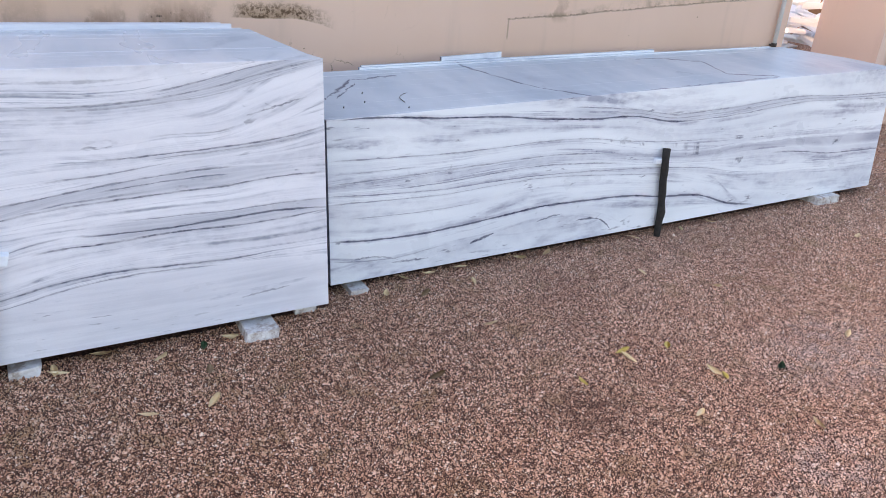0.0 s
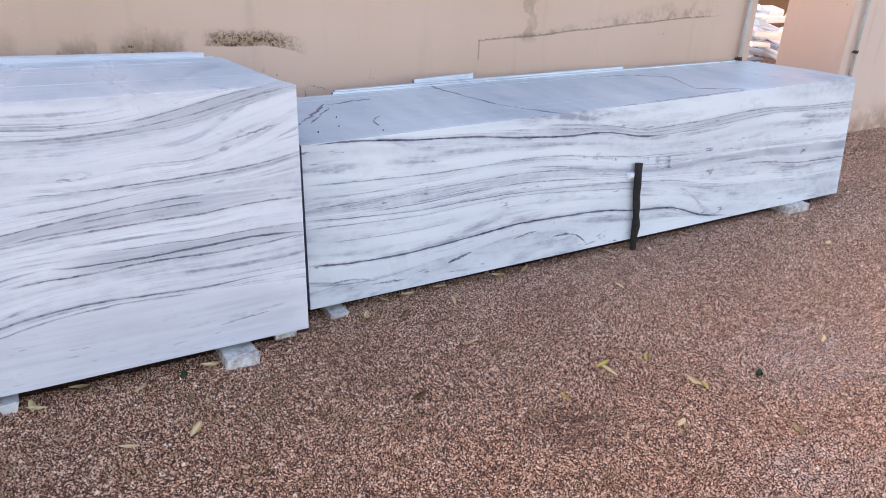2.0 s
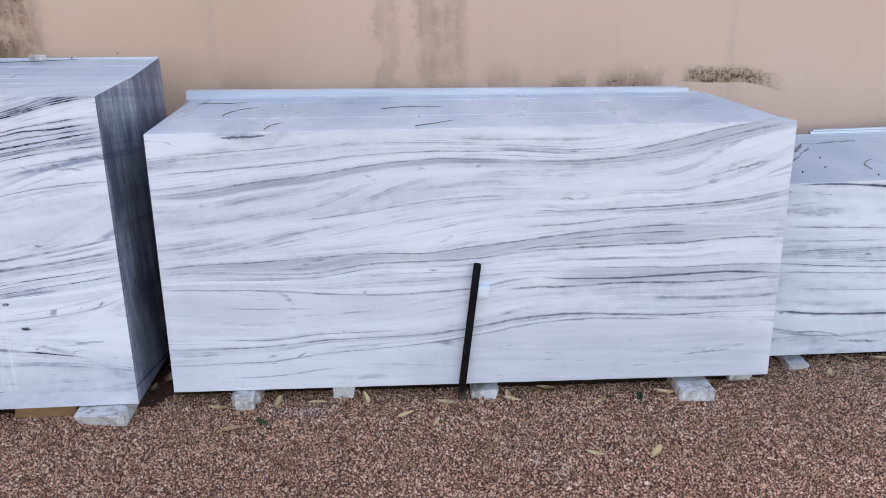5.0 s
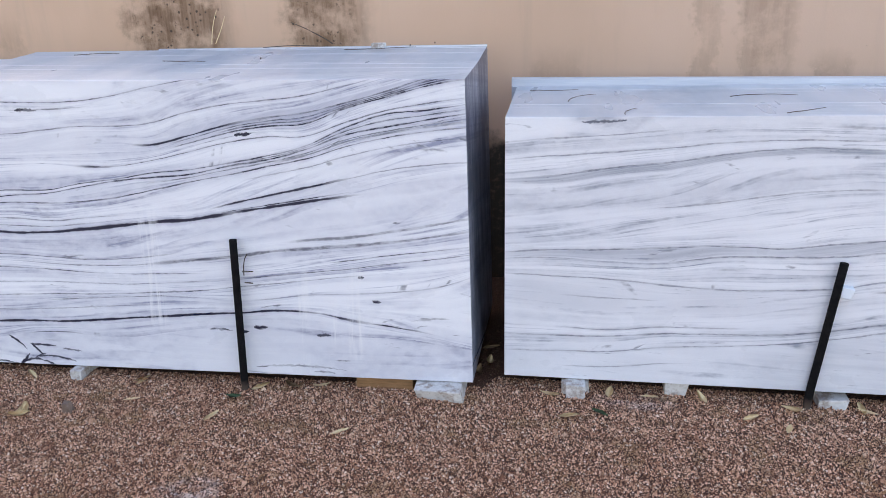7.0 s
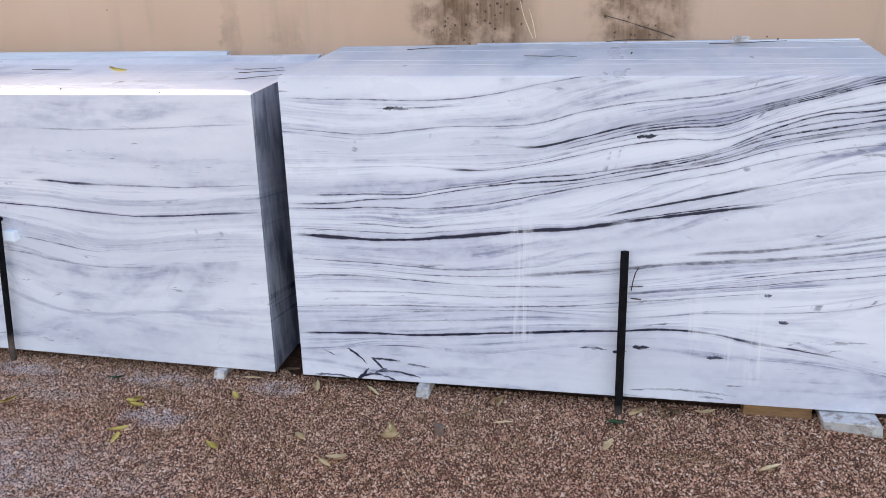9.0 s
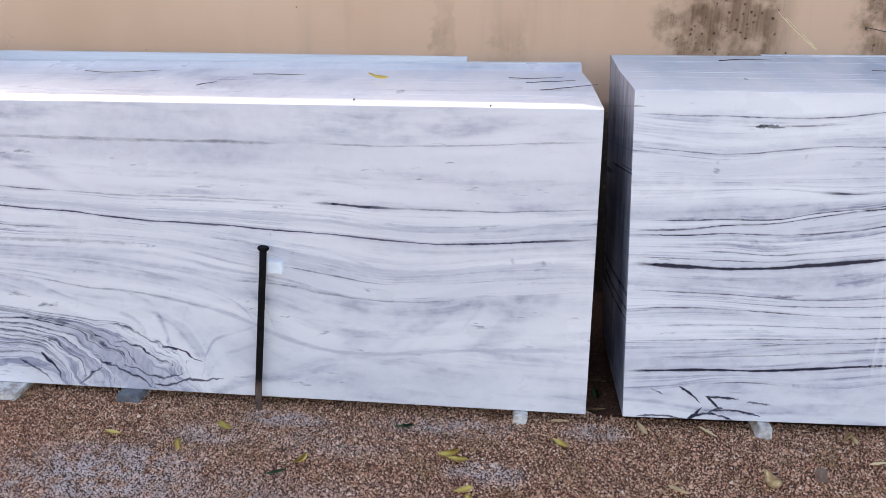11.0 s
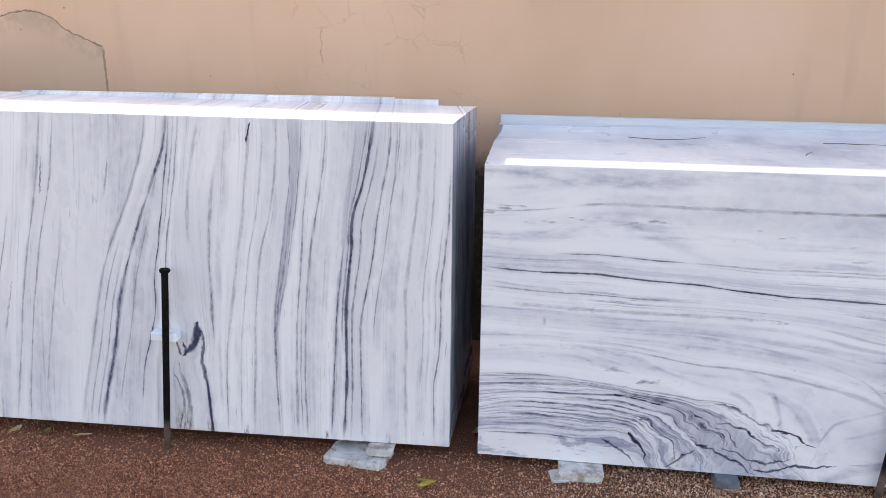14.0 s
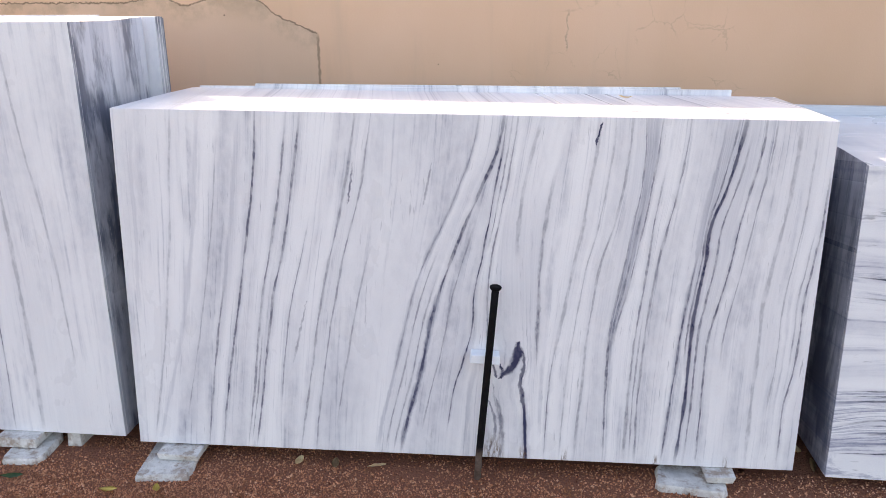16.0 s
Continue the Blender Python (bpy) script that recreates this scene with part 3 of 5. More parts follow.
lines_c_low = ((13, 1.6, 2.2, 0.0032, 0.65), (14, 0.1, 1.2, 0.003, 0.4), (14, 1.25, 2.2, 0.003, 0.62), (15, 0.0, 0.5, 0.003, 0.45), (15, 0.35, 1.2, 0.0035, 0.6), (15, 1.1, 1.8, 0.003, 0.4), (16, 0.4, 1.1, 0.003, 0.55), (16, 1.3, 2.2, 0.003, 0.4), (16.4, 0.1, 0.9, 0.003, 0.35),
               (17, 0.0, 1.6, 0.0062, 1.0), (17, 1.55, 1.78, 0.009, 0.9), (17, 1.55, 1.78, 0.0075, 0.9), (17, 1.75, 2.0, 0.004, 0.85), (18, 0.3, 0.55, 0.003, 0.8), (18.3, 1.2, 2.1, 0.003, 0.35))
bands_c = ((2.2, 3.6, 0.0, 0.9, 0.28), (2.6, 4.1, 1.0, 2.2, 0.6), (3, 4, 1.2, 2.2, 0.85), (6, 8, 0.9, 2.2, 0.42), (6.9, 8, 0.0, 0.8, 0.25), (9, 10, 1.2, 1.8, 0.35), (10.6, 12.2, 0.0, 1.1, 0.2), (15, 16, 0.3, 1.1, 0.25), (17.2, 18.4, 0.7, 1.8, 0.25))
fold_c = ((0.195, 0.126, 0.277, 0.065, 0.006, 0.0032, 0.95), (0.235, 0.002, 0.284, 0.052, -0.008, 0.0055, 1.0), (0.29, 0.094, 0.413, 0.088, -0.003, 0.0034, 0.9), (0.296, 0.090, 0.349, 0.040, 0.004, 0.0045, 0.95), (0.30, 0.02, 0.36, 0.05, 0.006, 0.003, 0.85), (0.25, 0.012, 0.345, 0.02, 0.008, 0.005, 0.85),
          (0.312, 0.032, 0.40, 0.042, 0.004, 0.003, 0.85), (0.37, 0.044, 0.495, 0.022, 0.002, 0.0034, 0.9), (0.05, 0.006, 0.24, 0.0, 0.006, 0.003, 0.8), (0.34, 0.02, 0.40, 0.0, 0.004, 0.003, 0.85), (0.094, 0.116, 0.143, 0.095, 0.0, 0.0025, 0.6), (0.44, 0.077, 0.533, 0.067, 0.0, 0.003, 0.7))
strays_c = ((1.22, 0.178, 1.27, 0.182, 0.0, 0.006, 0.95), (1.29, 0.2, 1.35, 0.205, 0.0, 0.006, 0.95), (1.55, 0.177, 1.61, 0.18, 0.0, 0.005, 0.85), (0.37, 1.06, 0.47, 1.057, 0.003, 0.005, 0.75), (1.725, 0.418, 1.752, 0.42, 0.0, 0.006, 0.9), (1.78, 0.326, 1.815, 0.32, 0.0, 0.004, 0.8),
            (1.1, 0.19, 1.2, 0.185, 0.0, 0.004, 0.6), (1.286, 0.034, 1.668, 0.033, 0.012, 0.003, 0.6), (1.53, 0.02, 1.62, 0.022, 0.004, 0.004, 0.6), (1.27, 0.962, 1.34, 0.968, 0.0, 0.006, 0.95))
marble_c = marble("marble_dark_veined", 2.167, 1.175, beds_c, lines_c + lines_c_mid + lines_c_low, bands_c, fold_c + strays_c, seed=7.7, tint=(0.30, 0.315, 0.43), bold=1.35, hair=0.82, dark=(0.008, 0.010, 0.035), fine=0.85, dusty=0.8, end_shade=0.65, cool=0.5, clouds=0.38, wobble=0.004, lime=((0.88, 0.05, 0.15, 0.75), (1.5, 0.03, 0.0, 0.5), (1.71, 0.04, 0.05, 0.55), (1.62, 0.02, 0.1, 0.4)))

lines_d = ((1, 0.0, 0.3, 0.003, 0.35), (1, 0.3, 1.6, 0.007, 0.35), (1, 1.25, 1.6, 0.003, 0.5), (1, 1.7, 2.7, 0.003, 0.3), (2, 0.25, 0.75, 0.003, 0.65), (2, 0.7, 1.6, 0.003, 0.3), (2, 1.68, 2.05, 0.0048, 0.85), (2, 2.0, 2.7, 0.003, 0.5), (3, 0.3, 2.7, 0.011, 0.38), (4, 0.0, 2.7, 0.0036, 0.8),
           (5, 0.0, 0.8, 0.003, 0.55), (5, 1.3, 2.7, 0.012, 0.35), (6, 0.1, 1.0, 0.008, 0.25), (6, 1.55, 2.0, 0.003, 0.55), (7, 1.35, 2.2, 0.004, 0.4), (8, 0.4, 1.3, 0.004, 0.35), (8, 1.0, 2.7, 0.009, 0.42), (0.35, 1.8, 2.7, 0.003, 0.3))
lines_d_low = ((9, 0.0, 0.45, 0.003, 0.5), (9, 0.2, 1.0, 0.0035, 0.4), (10, 0.0, 0.95, 0.005, 0.5), (10, 0.5, 1.0, 0.009, 0.6), (11, 0.2, 0.9, 0.004, 0.75), (11.4, 0.3, 0.9, 0.004, 0.6), (12, 0.0, 0.8, 0.004, 0.6), (12.4, 0.1, 0.75, 0.004, 0.5), (13, 0.1, 0.7, 0.005, 0.5), (13.5, 0.1, 0.65, 0.004, 0.5), (14, 0.0, 0.45, 0.0035, 0.65), (14.4, 0.3, 0.6, 0.004, 0.6),
               (9.5, 0.0, 0.9, 0.0025, 0.5), (10.5, 0.5, 1.05, 0.0028, 0.65), (10.75, 0.6, 1.05, 0.0028, 0.6), (11.7, 0.4, 0.9, 0.0028, 0.6), (12.7, 0.2, 0.7, 0.0025, 0.5))
bands_d = ((2.9, 3.7, 0.9, 2.7, 0.2), (5, 7, 1.5, 2.7, 0.18), (9, 10.2, 0.0, 0.9, 0.35), (10, 11.6, 0.55, 1.15, 0.75), (11.8, 12.6, 0.0, 0.6, 0.3))
strays_d = ((1.06, 0.2, 1.22, 0.14, 0.01, 0.0045, 0.95), (1.0, 0.045, 1.3, 0.064, -0.006, 0.0045, 0.85), (0.62, 0.28, 0.92, 0.11, 0.02, 0.006, 0.6), (0.55, 0.14, 0.635, 0.0, 0.03, 0.005, 1.0), (0.46, 0.1, 0.585, 0.0, 0.02, 0.004, 0.7),
            (0.6, 0.185, 0.74, 0.02, 0.05, 0.0035, 0.7), (0.72, 0.015, 0.8, 0.11, 0.0, 0.0035, 0.75), (0.78, 0.13, 1.02, 0.02, 0.0, 0.004, 0.8), (0.86, 0.2, 1.1, 0.1, 0.03, 0.004, 0.7), (0.9, 0.11, 1.15, 0.08, -0.02, 0.004, 0.75), (0.85, 0.27, 1.12, 0.17, 0.02, 0.004, 0.6))
marble_d = marble("marble_pale_swirled", 2.693, 1.125, beds_d, lines_d + lines_d_low, bands_d, strays_d, seed=11.2, tint=(0.32, 0.335, 0.445), bold=1.3, dark=(0.010, 0.013, 0.05), fine=0.75, swirl=(9.0,), end_shade=0.55, cool=0.25, crumple=((0.92, 0.1, 0.48, 0.22, 0.12), (0.45, 0.12, 0.5, 0.24, 0.03)), clouds=0.35, dusty=0.5)

lines_e = ((1, 0.5, 1.3, 0.010, 0.25), (1.6, 0.0, 1.3, 0.004, 0.25), (2, 0.0, 1.3, 0.008, 0.28), (2.5, 0.1, 1.2, 0.003, 0.3), (3, 0.0, 0.7, 0.004, 0.5), (3, 0.5, 1.3, 0.008, 0.35), (4, 0.0, 1.3, 0.0042, 0.66), (5, 0.0, 1.3, 0.004, 0.5), (5.4, 0.0, 0.5, 0.003, 0.45), (6, 0.0, 1.3, 0.004, 0.6),
           (6, 0.6, 1.3, 0.009, 0.35), (7, 0.2, 0.9, 0.003, 0.5), (8, 0.0, 1.3, 0.004, 0.45), (8, 0.5, 1.3, 0.009, 0.32), (9, 0.0, 1.25, 0.0035, 0.45), (9.3, 0.1, 0.8, 0.003, 0.35), (10, 0.0, 1.3, 0.008, 0.45), (10, 0.3, 1.3, 0.003, 0.4))
lines_e_mid = ((10.35, 0.0, 0.8, 0.003, 0.4), (10.7, 0.0, 0.7, 0.003, 0.45), (11, 0.0, 1.3, 0.005, 0.7), (11, 0.0, 0.75, 0.012, 0.8), (11.4, 0.1, 0.9, 0.003, 0.4), (12, 0.1, 1.3, 0.003, 0.75), (12.5, 0.8, 1.3, 0.003, 0.5), (12.6, 0.0, 0.4, 0.008, 0.4), (13, 0.4, 1.3, 0.003, 0.5), (14, 0.75, 1.3, 0.007, 0.3), (14, -0.1, 0.33, 0.0055, 1.0),
               (15, 0.4, 1.1, 0.006, 0.4), (15, 0.35, 1.0, 0.003, 0.5), (16, 0.0, 0.5, 0.003, 0.5), (16, 0.4, 1.3, 0.006, 0.3), (16.5, 0.0, 1.3, 0.003, 0.3), (17, 0.0, 1.3, 0.004, 0.38), (18, 0.0, 0.8, 0.004, 0.6))
lines_e_right = ((18, 0.6, 1.3, 0.003, 0.45), (19, 0.45, 1.3, 0.0035, 0.5), (18.5, 0.4, 1.0, 0.004, 0.5), (20, 0.0, 1.1, 0.0035, 0.5), (20, 0.0, 0.35, 0.007, 0.45), (21, 0.0, 1.3, 0.004, 0.5), (20.5, 0.0, 0.6, 0.003, 0.4), (22, 0.0, 1.3, 0.008, 0.5), (22, 0.0, 0.8, 0.0035, 0.7), (23, 0.0, 1.3, 0.0055, 0.85), (22.6, 0.4, 1.3, 0.003, 0.55),
                 (23.4, 0.0, 1.2, 0.0035, 0.55), (24, 0.0, 1.3, 0.004, 0.65), (24.3, 0.4, 1.3, 0.003, 0.4), (25, 0.0, 1.3, 0.006, 0.28), (25.5, 0.2, 1.2, 0.003, 0.3), (26, 0.0, 1.1, 0.0032, 0.55), (25.85, 0.4, 0.9, 0.003, 0.4))
bands_e = ((18, 19, 0.35, 1.3, 0.8), (17.3, 18.2, 0.5, 1.3, 0.3), (22, 23, 0.5, 1.3, 0.55), (22.9, 24, 0.0, 1.3, 0.38), (10, 11.1, 0.0, 0.7, 0.2), (11, 12.3, 0.25, 0.9, 0.25), (3, 3.4, 0.4, 1.3, 0.35), (13.2, 15.2, 0.5, 1.0, 0.25), (20, 21, 0.0, 0.8, 0.25), (8, 9.2, 0.3, 1.1, 0.25), (24.6, 25.6, 0.2, 1.3, 0.18))
strays_e = ((0.315, 1.375, 0.47, 1.435, 0.02, 0.014, 1.0), (0.32, 1.365, 0.385, 1.335, 0.0, 0.007, 0.85), (0.335, 1.4, 0.39, 1.365, 0.0, 0.006, 0.8), (0.2, 1.462, 0.43, 1.445, 0.008, 0.006, 0.85), (0.0, 1.385, 0.3, 1.345, 0.02, 0.008, 0.5), (0.02, 1.34, 0.25, 1.33, 0.03, 0.005, 0.5),
            (0.35, 0.62, 0.6, 0.68, 0.0, 0.003, 0.4), (0.95, 1.10, 1.1, 1.13, 0.0, 0.003, 0.4), (0.5, 1.5, 0.62, 1.51, 0.0, 0.005, 0.6), (1.16, 1.67, 1.24, 1.69, 0.0, 0.004, 0.8), (0.95, 0.84, 1.1, 0.86, 0.0, 0.003, 0.6))
marble_e = marble("marble_upright_veins", 2.44, 1.267, beds_e, lines_e + lines_e_mid + lines_e_right, bands_e, strays_e, upright=True, seed=15.9, tint=(0.315, 0.33, 0.41), dark=(0.03, 0.036, 0.095), bold=1.2, hair=1.2, fine=0.5, clouds=0.3, mids=1.5, end_shade=0.5, dusty=0.1, wobble=0.006, stains=((1.36, 0.05, 0.13), (1.47, 0.02, 0.07), (1.62, 0.015, 0.05), (2.2, 0.012, 0.05), (1.95, 0.01, 0.04)), crumple=((0.36, 1.4, 0.2, 0.12, 0.07),))
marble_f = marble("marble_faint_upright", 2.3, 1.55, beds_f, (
    (2, 0.0, 1.6, 0.006, 0.4), (3, 0.0, 1.6, 0.004, 0.4), (4, 0.0, 1.2, 0.0035, 0.6), (4, 0.0, 1.6, 0.010, 0.3), (4.4, 0.0, 1.6, 0.008, 0.3), (5, 0.3, 1.6, 0.005, 0.3)), ((4.3, 5.2, 0.0, 1.6, 0.15),), upright=True, seed=21.4, fine=0.4, mids=6.0, clouds=0.45, end_shade=0.25, dusty=0.1)


# ---- other materials ----
def wall_material():
    m = Nodes("peach_plaster")
    co = m.coords()
    p = m.xyz(co)
    big = m.noise(m.vec(m.mul(p[0], 0.9), p[1], m.mul(p[2], 0.6)), 1.0, 4.0)
    runs = m.noise(m.vec(m.mul(p[0], 9.0), m.mul(p[1], 9.0), m.mul(p[2], 0.9)), 1.0, 4.0)
    grit = m.noise(co, 140.0, 3.0)
    colour = m.colours(big, ((0.3, (0.66, 0.42, 0.28)), (0.55, (0.74, 0.485, 0.34)), (0.75, (0.76, 0.52, 0.38))))
    colour = m.mix(m.ramp(p[0], -5.0, 1.0, 0.0, 0.7), colour, m.mix(big, (0.66, 0.46, 0.355), (0.73, 0.53, 0.43)))
    colour = m.mix(m.ramp(p[0], 4.2, 5.2, 0.0, 0.75), colour, (0.80, 0.62, 0.52))
    colour = m.mix(m.ramp(runs, 0.55, 0.8, 0.0, 0.22), colour, (0.40, 0.30, 0.23))
    blot = m.noise(co, 7.0, 6.0, 0.68)
    ragged = m.noise(co, 34.0, 5.0, 0.7)
    # mould and rain runs: centre x, half width, from z, to z, strength
    runs_at = ((-1.515, 0.06, 0.9, 1.75, 0.3), (-1.25, 0.13, 0.9, 1.75, 0.42), (-4.14, 0.31, 0.9, 1.9, 1.0), (-3.34, 0.22, 0.9, 1.85, 0.95), (-5.43, 0.06, 0.9, 1.6, 0.32),
               (-5.12, 0.1, 0.9, 1.5, 0.3), (-0.62, 0.09, 0.9, 1.135, 0.75), (-0.3, 0.17, 0.9, 1.16, 0.85), (-0.95, 0.09, 0.9, 1.2, 0.35), (1.93, 0.05, 1.06, 1.6, 0.4), (-2.2, 0.12, 0.9, 1.22, 0.25), (6.4, 0.5, 0.0, 0.42, 0.4), (5.6, 0.25, 0.0, 0.3, 0.5))
    mould = None
    for cx, half, z0, z1, power in runs_at:
        off = m.math("ABSOLUTE", m.math("SUBTRACT", m.add(p[0], m.math("MULTIPLY_ADD", blot, 0.26, -0.13)), cx))
        patch = m.mul(m.ramp(off, half * 0.6, half * 1.15, power, 0.0), m.mul(m.ramp(m.add(p[2], m.math("MULTIPLY_ADD", blot, 0.3, -0.15)), z1 - 0.4 * (z1 - z0), z1, 1.0, 0.0), m.ramp(p[2], z0 - 0.05, z0)))
        mould = patch if mould is None else m.math("MAXIMUM", mould, patch)
    drip = m.noise(m.vec(m.mul(p[0], 26.0), p[1], m.mul(p[2], 2.2)), 1.0, 5.0, 0.7)
    mould = m.mul(mould, m.mul(m.ramp(blot, 0.34, 0.6, 0.3, 1.0), m.ramp(drip, 0.3, 0.62, 0.68, 1.08)))
    colour = m.mix(m.mul(mould, 0.88), colour, (0.18, 0.095, 0.05))
    specks = m.mul(m.ramp(m.voronoi(m.vec(m.add(p[0], m.mul(ragged, 0.02)), p[1], m.add(p[2], m.mul(blot, 0.02))), 34.0), 0.14, 0.3, 1.0, 0.0), m.ramp(ragged, 0.42, 0.54))
    colour = m.mix(m.mul(m.mul(specks, m.ramp(mould, 0.35, 0.7)), 0.9), colour, (0.06, 0.04, 0.03))
    # moss on a broken edge of the plaster
    moss_line = m.curve(m.ramp(p[0], -0.08, 0.62, smooth=False), (1.062, 1.06, 1.056, 1.056, 1.054, 1.036, 1.008, 0.965, 0.92), 0.5, 2.0)
    above = m.math("SUBTRACT", p[2], moss_line)
    span = m.mul(m.ramp(p[0], -0.08, 0.02), m.ramp(p[0], 0.26, 0.5, 1.0, 0.0))
    moss = m.mul(m.mul(m.ramp(above, -0.006, 0.004), m.ramp(m.add(above, m.math("MULTIPLY_ADD", blot, 0.05, -0.025)), 0.03, 0.095, 1.0, 0.0)), span)
    colour = m.mix(m.mul(moss, m.ramp(blot, 0.3, 0.6, 0.2, 0.75)), colour, (0.30, 0.19, 0.11))
    moss = m.mul(moss, m.ramp(m.noise(co, 40.0, 6.0, 0.8), 0.46, 0.56))
    colour = m.mix(moss, colour, (0.11, 0.06, 0.03))
    # long repaired crack, its short leg, and the outline of an old patch
    crack = m.curve(m.ramp(p[0], 1.55, 3.65, smooth=False), (1.046, 1.058, 1.066, 1.088, 1.1, 1.12, 1.132, 1.15, 1.16, 1.168), 0.5, 2.0)
    off = m.math("SUBTRACT", p[2], m.add(crack, m.math("MULTIPLY_ADD", ragged, 0.024, -0.012)))
    run = m.mul(m.ramp(p[0], 1.54, 1.56), m.ramp(p[0], 3.4, 3.7, 1.0, 0.0))
    line = m.mul(m.mul(m.ramp(m.math("ABSOLUTE", off), 0.001, 0.008, 1.0, 0.0), run), m.ramp(ragged, 0.35, 0.62, 0.35, 0.9))
    seep = m.mul(m.mul(m.mul(m.ramp(off, 0.0, m.ramp(p[0], 1.8, 3.4, 0.03, 0.16), 0.85, 0.0), m.ramp(off, -0.01, 0.0)), run), m.ramp(blot, 0.42, 0.66))
    leg = m.mul(m.ramp(m.math("ABSOLUTE", m.math("SUBTRACT", p[0], 1.556)), 0.002, 0.008, 0.6, 0.0), m.mul(m.ramp(p[2], 0.92, 0.95), m.ramp(p[2], 1.045, 1.055, 1.0, 0.0)))
    edge = m.curve(m.ramp(p[0], -10.5, -9.575, smooth=False), (1.673, 1.69, 1.695, 1.66, 1.68, 1.704, 1.706, 1.68, 1.61, 1.57, 1.528), 0.5, 2.0)
    off = m.math("SUBTRACT", m.add(edge, m.math("MULTIPLY_ADD", ragged, 0.03, -0.015)), p[2])
    left = m.ramp(p[0], -9.58, -9.57, 1.0, 0.0)
    rim = m.mul(m.ramp(m.math("ABSOLUTE", off), 0.001, 0.006, 0.85, 0.0), left)
    under = m.mul(m.mul(m.ramp(off, 0.0, 0.14, 0.55, 0.0), m.ramp(off, -0.002, 0.004)), m.mul(left, m.ramp(blot, 0.4, 0.65)))
    side = m.mul(m.ramp(m.math("ABSOLUTE", m.math("SUBTRACT", p[0], m.math("MULTIPLY_ADD", ragged, 0.02, -9.583))), 0.002, 0.009, 0.75, 0.0), m.ramp(p[2], 1.5, 1.54, 1.0, 0.0))
    inner = m.mul(m.mul(m.ramp(off, -0.002, 0.004), left), m.ramp(p[0], -11.2, -10.6))
    colour = m.mix(m.mul(inner, 0.35), colour, (0.56, 0.43, 0.34))
    hair = m.mul(m.ramp(m.math("ABSOLUTE", m.math("SUBTRACT", p[0], m.math("MULTIPLY_ADD", ragged, 0.05, -8.42))), 0.001, 0.005, 0.5, 0.0), m.mul(m.ramp(p[2], 1.44, 1.47), m.ramp(p[2], 1.61, 1.64, 1.0, 0.0)))
    for mask, c in ((line, (0.21, 0.145, 0.10)), (seep, (0.27, 0.2, 0.13)), (leg, (0.27, 0.19, 0.13)), (rim, (0.15, 0.10, 0.065)), (under, (0.33, 0.24, 0.16)), (side, (0.22, 0.15, 0.1)), (hair, (0.3, 0.21, 0.15))):
        colour = m.mix(mask, colour, c)
    web = m.tree.nodes.new("ShaderNodeTexVoronoi")
    web.feature = "DISTANCE_TO_EDGE"
    m.put(web.inputs["Vector"], m.vec(m.add(p[0], m.mul(blot, 0.12)), 0.0, m.add(p[2], m.mul(ragged, 0.05))))
    web.inputs["Scale"].default_value = 7.0
    cracks = m.mul(m.ramp(web.outputs["Distance"], 0.006, 0.018, 1.0, 0.0), m.ramp(m.noise(co, 4.0, 3.0), 0.5, 0.62))
    zone = m.math("MAXIMUM", m.mul(m.mul(m.ramp(p[0], 0.1, 0.3), m.ramp(p[0], 0.7, 1.0, 1.0, 0.0)), m.ramp(p[2], 1.08, 1.14, 0.8, 0.0)), m.mul(m.mul(m.ramp(p[0], -8.75, -8.6), m.ramp(p[0], -7.6, -7.5, 1.0, 0.0)), 0.22))
    colour = m.mix(m.mul(cracks, zone), colour, (0.27, 0.18, 0.12))
    flecks = m.ramp(m.voronoi(co, 6.5), 0.02, 0.035, 0.85, 0.0)
    colour = m.mix(flecks, colour, (0.14, 0.09, 0.06))
    rust = m.mul(m.ramp(p[2], 0.05, 0.5, 0.7, 0.0), m.ramp(blot, 0.38, 0.62))
    colour = m.mix(rust, colour, (0.42, 0.21, 0.11))
    # ragged near-black band low on the wall: painted shade for the gaps between stacks
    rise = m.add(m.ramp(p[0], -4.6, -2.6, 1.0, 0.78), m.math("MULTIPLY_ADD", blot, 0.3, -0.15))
    gap_shade = m.mul(m.ramp(m.math("SUBTRACT", rise, p[2]), -0.05, 0.08), m.mul(m.ramp(p[0], -0.4, -0.1, 1.0, 0.0), m.ramp(ragged, 0.2, 0.5, 0.75, 0.97)))
    colour = m.mix(gap_shade, colour, (0.045, 0.036, 0.028))
    m.bump(m.add(m.mul(grit, 0.5), m.add(blot, m.mul(line, -1.0))), 0.25, 0.004)
    return m.done(colour, 0.88)


